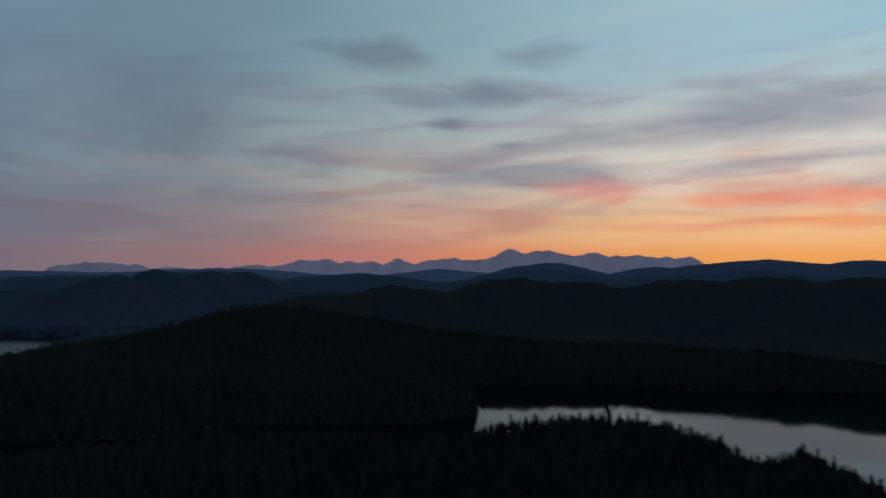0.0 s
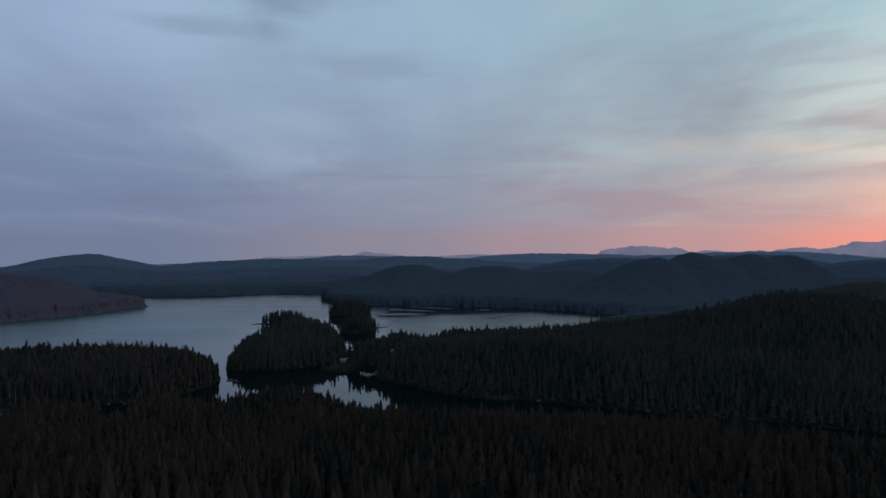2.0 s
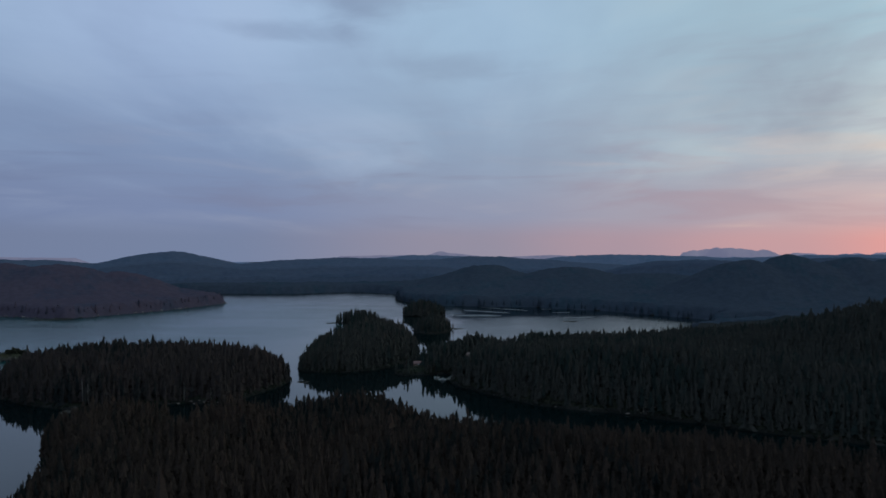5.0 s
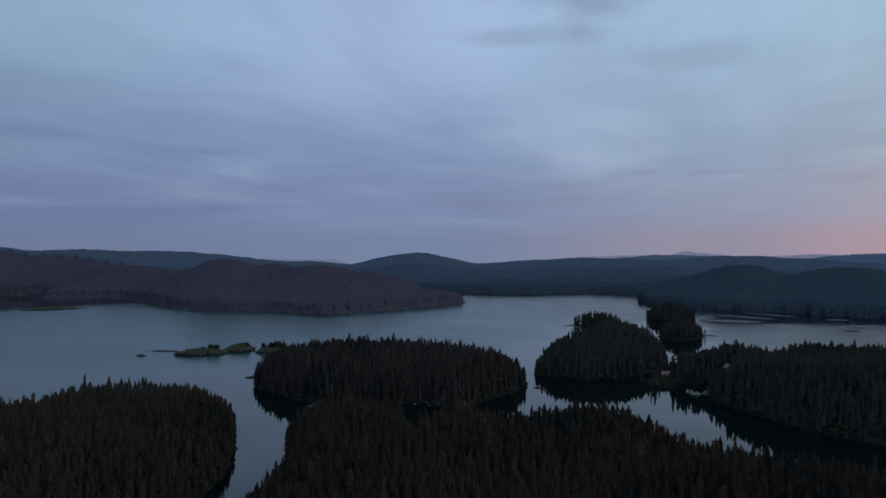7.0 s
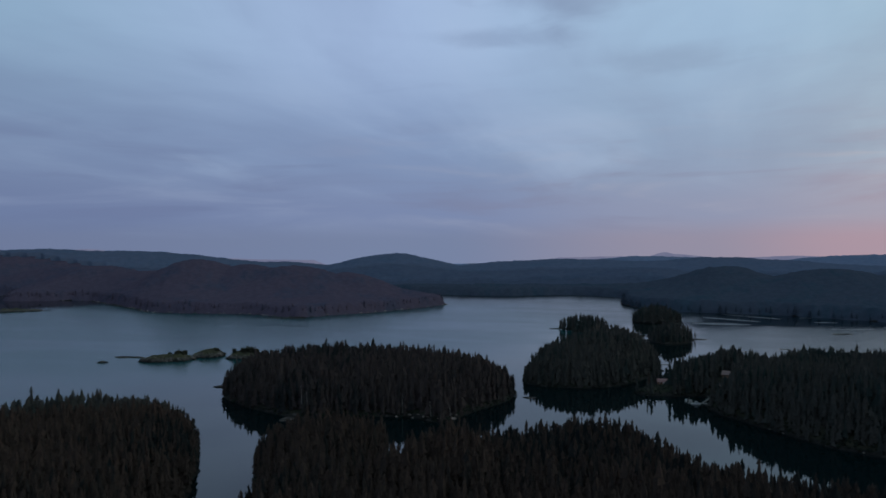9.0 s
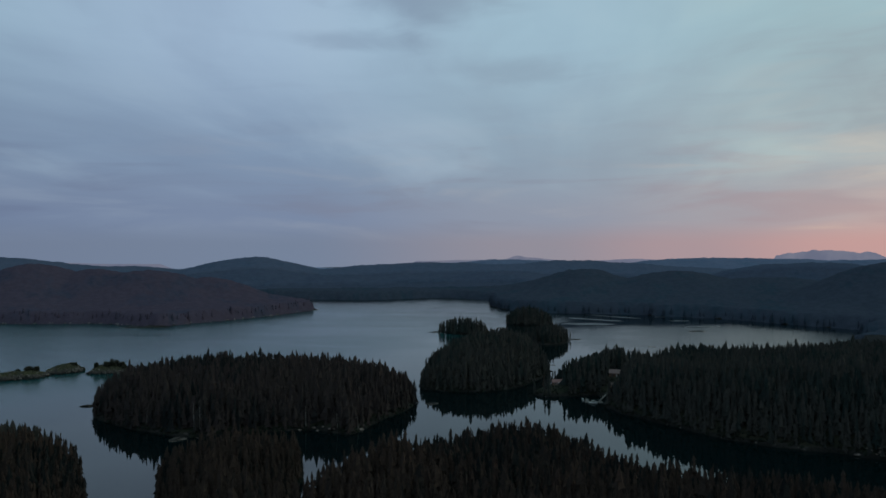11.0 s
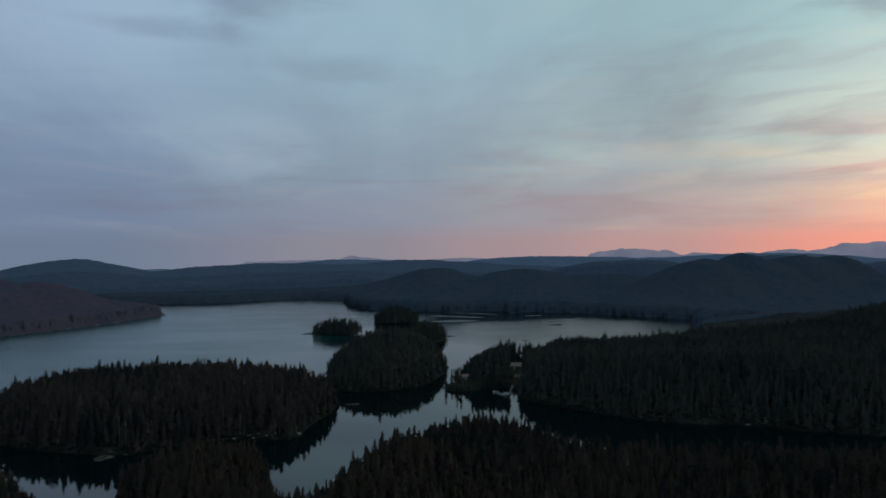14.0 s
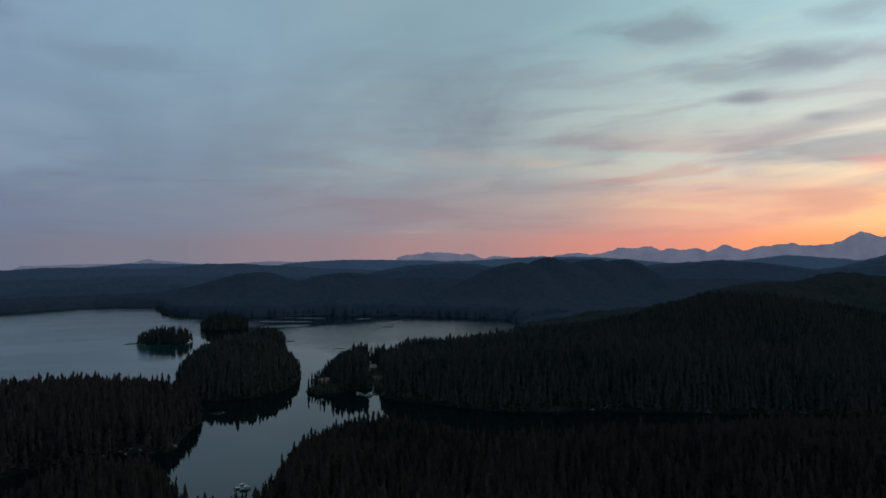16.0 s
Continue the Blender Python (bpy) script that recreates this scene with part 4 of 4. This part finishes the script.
for k, (tx, ty, tw, tt) in enumerate(((-558, 648, 5.2, 6.0), (-566, 644, 3.6, 3.2), (-552, 651, 4.2, 4.4), (-537, 685, 4.4, 2.4), (-531, 690, 3.6, 2.6),
                                      (-508, 679, 3.2, 4.8), (-493, 685, 5.2, 7.6), (-487, 688, 4.8, 6.4), (-499, 682, 4.4, 5.0), (-480, 691, 4.0, 4.6))):
    islet_tree(tx, ty, tw, tt, 50 + k, "low wind-shaped green tree on a rocky islet")


# ---- single spruces of the foreland ----
def build_spruces():
    r = np.random.default_rng(81)
    models = []
    for k in range(6):
        root = new("spruce")
        v, f = conifer(r, 16, 10, r.uniform(0.105, 0.15), 0.5)
        mesh_object("crown", v * 22, f, needle_tree, root)
        bm = bmesh.new()
        limb(bm, (0, 0, 0), (0, 0, 19), 0.34, 0.05, 7)
        part("trunk", bm, bark, root)
        models.append(tagged(root, "tall dark spruce with a brownish-green crown", "tree", "spruces of the foreland"))
    x, y = np.append(SPRUCES[0], (-70, -65)), np.append(SPRUCES[1], (663, 676))      # the last two stand alone beside the red-roofed cabin
    z, inland = relief(x, y)
    h = tree_sizes(x, y, inland, 82)
    for k in range(len(x)):
        m = pose(x[k], y[k], z[k] - 0.3, r.normal(0, 1), r.normal(0, 1), r.uniform(0, 360)) @ Matrix.Diagonal((h[k] / 22, h[k] / 22, h[k] / 22, 1))
        if k < len(models):
            models[k].matrix_world = m
        else:
            root = models[k % 6]
            made = copy_thing(root, Matrix.Identity(4))
            made.matrix_basis = m


build_spruces()


def dead_tree(x, y, tall, seed):
    r = np.random.default_rng(seed)
    z, _ = relief(np.array([float(x)]), np.array([float(y)]))
    root = new("dead_tree")
    root.location = (x, y, float(z[0]) - 0.3)
    bm = bmesh.new()
    limb(bm, (0, 0, 0), (r.normal(0, 0.9), r.normal(0, 0.9), tall), 0.30, 0.06, 7)
    part("trunk", bm, snag_wood, root)
    for k in range(5):
        t, q = r.uniform(0, 6.28), tall * r.uniform(0.35, 0.9)
        bm = bmesh.new()
        limb(bm, (0, 0, q), (math.cos(t) * 1.5, math.sin(t) * 1.5, q + r.uniform(-0.3, 0.6)), 0.07, 0.02, 5)
        part("branch", bm, snag_wood, root)
    return tagged(root, "bleached dead spruce trunk standing at the forest edge", "dead tree", "dead trees")


def make_snag():
    m, n = material("bleached_wood")
    v = n.noise(n.mapping(n.add("ShaderNodeNewGeometry").outputs["Position"], scale=(3, 3, 0.4)), 1.0, 4)
    finish(n, n.ramp(v, [(0.3, (0.09, 0.08, 0.07)), (0.7, (0.24, 0.22, 0.20))]), 0.85, v, 0.3, 0.05)
    return m


snag_wood = make_snag()
for k, (dx, dy, dt) in enumerate(((-292, 470, 20), (-289, 472, 16), (-226, 497, 14), (-203, 494, 11), (-190, 499, 9), (-333, 482, 12), (-150, 652, 10), (-118, 652, 9))):
    dead_tree(dx, dy, dt, 300 + k)


# ---- cabins, docks and boats on the house point ----
def painted(name, colour, rough=0.7, wear=0.35, metal=0.0):
    m, n = material(name)
    place = n.add("ShaderNodeNewGeometry").outputs["Position"]
    v, w = n.noise(n.mapping(place, scale=(1, 1, 3)), 2.0, 4), n.noise(place, 0.35, 3)
    dull = tuple(0.55 * c + 0.02 for c in colour)
    finish(n, n.mix(n.math("MULTIPLY", n.smooth(w, 0.4, 0.7), wear), n.mix(n.smooth(v, 0.3, 0.7), dull, colour), dull), rough, v, 0.2, 0.02, metal)
    return m


red_metal = painted("red_roof_metal", (0.22, 0.085, 0.07), 0.55)
faded_shingle = painted("faded_red_shingle", (0.20, 0.125, 0.11), 0.8)
brown_shingle = painted("brown_shingle", (0.075, 0.045, 0.037), 0.85)
grey_metal = painted("grey_roof_metal", (0.16, 0.16, 0.16), 0.4)
cedar = painted("cedar_boards", (0.20, 0.11, 0.065), 0.8)
white_paint = painted("white_paint", (0.72, 0.72, 0.70), 0.5, 0.2)
weathered = painted("weathered_planks", (0.15, 0.14, 0.125), 0.9)
hull_white = painted("white_gelcoat", (0.50, 0.50, 0.48), 0.25, 0.3)
black_rubber = painted("black_plastic", (0.03, 0.03, 0.03), 0.4)


def make_pane():
    m, n = material("window_glass")
    v = n.noise(n.add("ShaderNodeNewGeometry").outputs["Position"], 0.8, 2)
    finish(n, (0.02, 0.025, 0.03), n.math("MULTIPLY_ADD", v, 0.05, 0.02), None, IOR=1.5)
    return m


pane_material = make_pane()


def block(bm, lo, hi, bevel=0.0):
    c = [(a + b) / 2 for a, b in zip(lo, hi)]
    s = [b - a for a, b in zip(lo, hi)]
    got = bmesh.ops.create_cube(bm, size=1, matrix=Matrix.Translation(c) @ Matrix.Diagonal((*s, 1)))
    if bevel:
        edges = {e for v in got["verts"] for e in v.link_edges}
        bmesh.ops.bevel(bm, geom=list(edges), offset=bevel, segments=1, affect="EDGES")


def slab(bm, corners, thick):
    """A sloping sheet from four corners, thickened downwards."""
    top = [bm.verts.new(c) for c in corners]
    low = [bm.verts.new((c[0], c[1], c[2] - thick)) for c in corners]
    bm.faces.new(top)
    bm.faces.new(low[::-1])
    for k in range(4):
        bm.faces.new((top[k], low[k], low[(k + 1) % 4], top[(k + 1) % 4]))


def cabin(x, y, turn, long, deep, eave, ridge, wall_mat, roof_mat, label, base=None, chimney=True):
    """A gabled cabin with its long side facing -y before it is turned."""
    z, _ = relief(np.array([float(x)]), np.array([float(y)]))
    root = new("cabin")
    root.matrix_world = pose(x, y, float(z[0]) if base is None else base, 0, 0, turn)
    a, d = long / 2, deep / 2
    bm = bmesh.new()
    block(bm, (-a + 0.1, -d + 0.1, -1.2), (a - 0.1, d - 0.1, 0.25))
    part("foundation", bm, rock_material, root, "stone footing")
    bm = bmesh.new()
    pts = [(-d, 0.25), (d, 0.25), (d, eave), (0, ridge), (-d, eave)]
    left = [bm.verts.new((-a, q, h)) for q, h in pts]
    right = [bm.verts.new((a, q, h)) for q, h in pts]
    bm.faces.new(left[::-1])
    bm.faces.new(right)
    for k in range(5):
        bm.faces.new((left[k], left[(k + 1) % 5], right[(k + 1) % 5], right[k]))
    part("wall", bm, wall_mat, root)
    over, slope = 0.45, (ridge - eave) / d
    for s in (-1, 1):
        bm = bmesh.new()
        edge = d + over
        corners = [(-a - over, 0, ridge + 0.16), (a + over, 0, ridge + 0.16), (a + over, s * edge, ridge + 0.16 - slope * edge), (-a - over, s * edge, ridge + 0.16 - slope * edge)]
        slab(bm, corners if s < 0 else corners[::-1], 0.12)
        roof = part("roof", bm, roof_mat, root)
        for k in range(9):
            q = -a - over + (2 * a + 2 * over) * (k + 0.5) / 9
            bm = bmesh.new()
            slab(bm, [(q - 0.04, s * 0.05, ridge + 0.21), (q + 0.04, s * 0.05, ridge + 0.21), (q + 0.04, s * (edge - 0.02), ridge + 0.21 - slope * edge), (q - 0.04, s * (edge - 0.02), ridge + 0.21 - slope * edge)], 0.06)
            part("seam", bm, roof_mat, roof)
    for s, fy in ((-1, -d), (1, d)):
        for q in (-0.55, 0.0, 0.55):
            bm = bmesh.new()
            w, lo, hi = 0.65, 1.05, 2.05
            if q == 0.0 and s < 0:
                block(bm, (-0.5, fy - 0.05, 0.25), (0.5, fy + 0.03, 2.25), 0.01)
                door = part("door", bm, white_paint, root, "white-painted plank door")
                bm = bmesh.new()
                block(bm, (0.34, fy - 0.11, 1.2), (0.42, fy - 0.05, 1.32), 0.01)
                part("door_handle", bm, grey_metal, door)
                continue
            block(bm, (q * a - w - 0.08, fy - 0.06, lo - 0.08), (q * a + w + 0.08, fy + 0.06, lo), 0.01)
            block(bm, (q * a - w - 0.08, fy - 0.06, hi), (q * a + w + 0.08, fy + 0.06, hi + 0.08), 0.01)
            block(bm, (q * a - w - 0.08, fy - 0.06, lo), (q * a - w, fy + 0.06, hi), 0.01)
            block(bm, (q * a + w, fy - 0.06, lo), (q * a + w + 0.08, fy + 0.06, hi), 0.01)
            window = part("window", bm, white_paint, root)
            bm = bmesh.new()
            block(bm, (q * a - w, fy - 0.03, lo), (q * a + w, fy + 0.03, hi))
            part("pane", bm, pane_material, window)
    if chimney:
        bm = bmesh.new()
        block(bm, (a * 0.4, 0.3, eave), (a * 0.4 + 0.6, 0.9, ridge + 0.9), 0.02)
        part("chimney", bm, rock_material, root, "stone chimney")
    return tagged(root, label, "house", "cabins on the point")


cabin(-58, 663, 8, 9.6, 6.5, 2.6, 4.6, cedar, red_metal, "small cabin with a faded red metal roof beside the channel")
cabin(-4, 706, -14, 13.5, 8.5, 3.2, 6.0, cedar, faded_shingle, "large timber house with a faded reddish roof above the cove")
cabin(-11, 654, 12, 8.0, 5.5, 2.4, 4.0, cedar, brown_shingle, "dark reddish shed at the head of the dock", chimney=False)
cabin(6, 684, 30, 6.5, 5.0, 2.4, 3.9, white_paint, grey_metal, "small pale outbuilding among the spruces", chimney=False)


def float_dock(x, y, turn, long, wide, label):
    root = new("floating_dock")
    root.matrix_world = pose(x, y, 0.0, 0, 0, turn)
    count = int(long / 0.5)
    for k in range(count):
        q = -long / 2 + long * (k + 0.5) / count
        bm = bmesh.new()
        block(bm, (q - long / count / 2 + 0.015, -wide / 2, 0.42), (q + long / count / 2 - 0.015, wide / 2, 0.48))
        part("plank", bm, weathered, root)
    for s in (-1, 1):
        bm = bmesh.new()
        block(bm, (-long / 2, s * wide * 0.36 - 0.35, -0.3), (long / 2, s * wide * 0.36 + 0.35, 0.42), 0.06)
        part("float", bm, weathered, root, "dark timber float")
    for sx in (-1, 1):
        bm = bmesh.new()
        limb(bm, (sx * (long / 2 - 0.6), wide / 2 + 0.18, -2.0), (sx * (long / 2 - 0.6), wide / 2 + 0.18, 2.4), 0.15, 0.13, 8)
        part("piling", bm, bark, root)
    return tagged(root, label, "dock")


float_dock(-30, 614, 6, 14, 3.2, "grey planked floating dock in the cove")
float_dock(-35, 621, 92, 9, 2.2, "short grey finger float beside the dock")


def gangway(a, b, label):
    """A railed footbridge from the bank down to the float."""
    root = new("gangway")
    a, b = Vector(a), Vector(b)
    root.matrix_world = Matrix.Translation(a) @ (b - a).to_track_quat("X", "Z").to_matrix().to_4x4()
    n = (b - a).length
    bm = bmesh.new()
    block(bm, (0, -0.6, -0.06), (n, 0.6, 0.0))
    part("deck", bm, weathered, root)
    for s in (-1, 1):
        bm = bmesh.new()
        limb(bm, (0, s * 0.6, 1.0), (n, s * 0.6, 1.0), 0.04, 0.04)
        part("rail", bm, grey_metal, root)
        for k in range(6):
            bm = bmesh.new()
            limb(bm, (n * k / 5, s * 0.6, 0), (n * k / 5, s * 0.6, 1.0), 0.03, 0.03)
            part("post", bm, grey_metal, root)
    return tagged(root, label, "gangway")


gangway((-17, 644, 2.4), (-26, 616, 0.55), "pale metal gangway from the bank to the float")


def motorboat(x, y, turn, long, cabin_high, label):
    """A small cruiser: lofted hull, deck, wheelhouse with glass, outboard."""
    root = new("motorboat")
    root.matrix_world = pose(x, y, 0.0, 0, 0, turn)
    beam = long * 0.17
    bm = bmesh.new()
    rings = []
    for f in np.linspace(0, 1, 9):
        w = beam * (1 - max(0, f - 0.45) ** 2 * 3.0) if f < 0.99 else 0.06
        w = max(w, 0.06)
        top = 0.75 + 0.45 * f * f
        keel = -0.35 + 0.55 * max(0, f - 0.7) ** 2 * 10 * 0.3
        q = -long / 2 + long * f
        rings.append([bm.verts.new(p) for p in ((q, -w, top), (q, -w * 0.85, 0.1), (q, 0, keel), (q, w * 0.85, 0.1), (q, w, top))])
    for a, b in zip(rings, rings[1:]):
        for k in range(4):
            bm.faces.new((a[k], a[k + 1], b[k + 1], b[k]))
        bm.faces.new((a[4], a[0], b[0], b[4]))
    bm.faces.new(rings[0])
    bm.faces.new(rings[-1][::-1])
    bmesh.ops.recalc_face_normals(bm, faces=bm.faces)
    part("hull", bm, hull_white, root)
    bm = bmesh.new()
    block(bm, (-long * 0.12, -beam * 0.7, 0.8), (long * 0.22, beam * 0.7, 0.8 + cabin_high), 0.12)
    house = part("wheelhouse", bm, hull_white, root)
    bm = bmesh.new()
    block(bm, (-long * 0.10, -beam * 0.72, 0.95 + cabin_high * 0.45), (long * 0.225, beam * 0.72, 0.72 + cabin_high * 0.95), 0.04)
    part("window", bm, pane_material, house)
    bm = bmesh.new()
    block(bm, (-long * 0.16, -beam * 0.78, 0.8 + cabin_high), (long * 0.25, beam * 0.78, 0.9 + cabin_high), 0.04)
    part("roof", bm, hull_white, house)
    bm = bmesh.new()
    block(bm, (-long / 2 - 0.55, -0.22, 0.35), (-long / 2 - 0.02, 0.22, 1.25), 0.1)
    block(bm, (-long / 2 - 0.35, -0.08, -0.6), (-long / 2 - 0.15, 0.08, 0.4), 0.03)
    part("outboard_motor", bm, black_rubber, root, "black outboard motor")
    return tagged(root, label, "boat", "boats in the inlet")


motorboat(-157.2, 402.4, 12, 6.4, 1.3, "white cabin cruiser lying at anchor in the channel")
motorboat(-155.4, 399.4, 8, 5.4, 0.8, "low white runabout rafted beside the cruiser")
motorboat(-31, 610.2, 6, 7.0, 1.3, "white motorboat moored at the floating dock")
motorboat(-38.4, 620, 94, 5.2, 0.7, "small white skiff tied to the finger float")

# ---- wind lanes on the bay ----
lane_material = make_water("ruffled_water", 0.15, 0.6, 1.0)


def wind_lane(ax, ay, bx, by, wide, seed):
    """A narrow lane where the breeze touches the sheltered water: an uneven, tapering sheet."""
    bm = bmesh.new()
    n = Vector((by - ay, ax - bx, 0)).normalized()
    sides = ([], [])
    for k in range(15):
        f = k / 14
        w = wide * math.sin(math.pi * f) ** 0.6 * (1 + 0.5 * noise.noise(Vector((f * 4, seed, 0)))) + 0.05
        c = Vector((ax + (bx - ax) * f, ay + (by - ay) * f + 6 * noise.noise(Vector((f * 3, seed + 9, 0))), 0.02))
        sides[0].append(bm.verts.new(c + n * w))
        sides[1].append(bm.verts.new(c - n * w))
    for k in range(14):
        bm.faces.new((sides[0][k], sides[0][k + 1], sides[1][k + 1], sides[1][k]))
    bmesh.ops.recalc_face_normals(bm, faces=bm.faces)
    if bm.faces[:][0].normal.z < 0:
        bmesh.ops.reverse_faces(bm, faces=bm.faces)
    return tagged(part("water", bm, lane_material, None), "lane of ruffled water on the calm bay", "water", kind="structure")


for k, lane in enumerate(((-36, 1345, 56, 1290, 6), (-4, 1416, 92, 1352, 6), (120, 1380, 140, 1388, 4), (134, 1312, 170, 1316, 4), (-51, 1236, 40, 1240, 10), (-315, 1880, -277, 1960, 10),
                          (-243, 1880, -225, 1912, 6), (142, 1212, 205, 1236, 4))):
    wind_lane(*lane[:4], lane[4] * 1.6, 3.7 * k)


# ---- drifting logs ----
def drift_log(x, y, turn, long):
    root = new("log")
    root.matrix_world = pose(x, y, 0.05, 0, 0, turn)
    bm = bmesh.new()
    limb(bm, (-long / 2, 0, 0), (long / 2, 0, 0.05), 0.42, 0.3, 9)
    part("stem", bm, bark, root)
    bm = bmesh.new()
    limb(bm, (-long / 2 - 0.05, 0, 0), (-long / 2 + 0.5, 0, 0), 0.75, 0.4, 7)
    part("root_plate", bm, bark, root)
    return tagged(root, "dark waterlogged tree trunk drifting on the bay", "log", "drifting logs")


for lx, ly, lt, ll in ((15, 921, 5, 16), (-66, 796, 12, 12), (60, 960, -20, 9), (-70, 775, 4, 8)):
    drift_log(lx, ly, lt, ll)
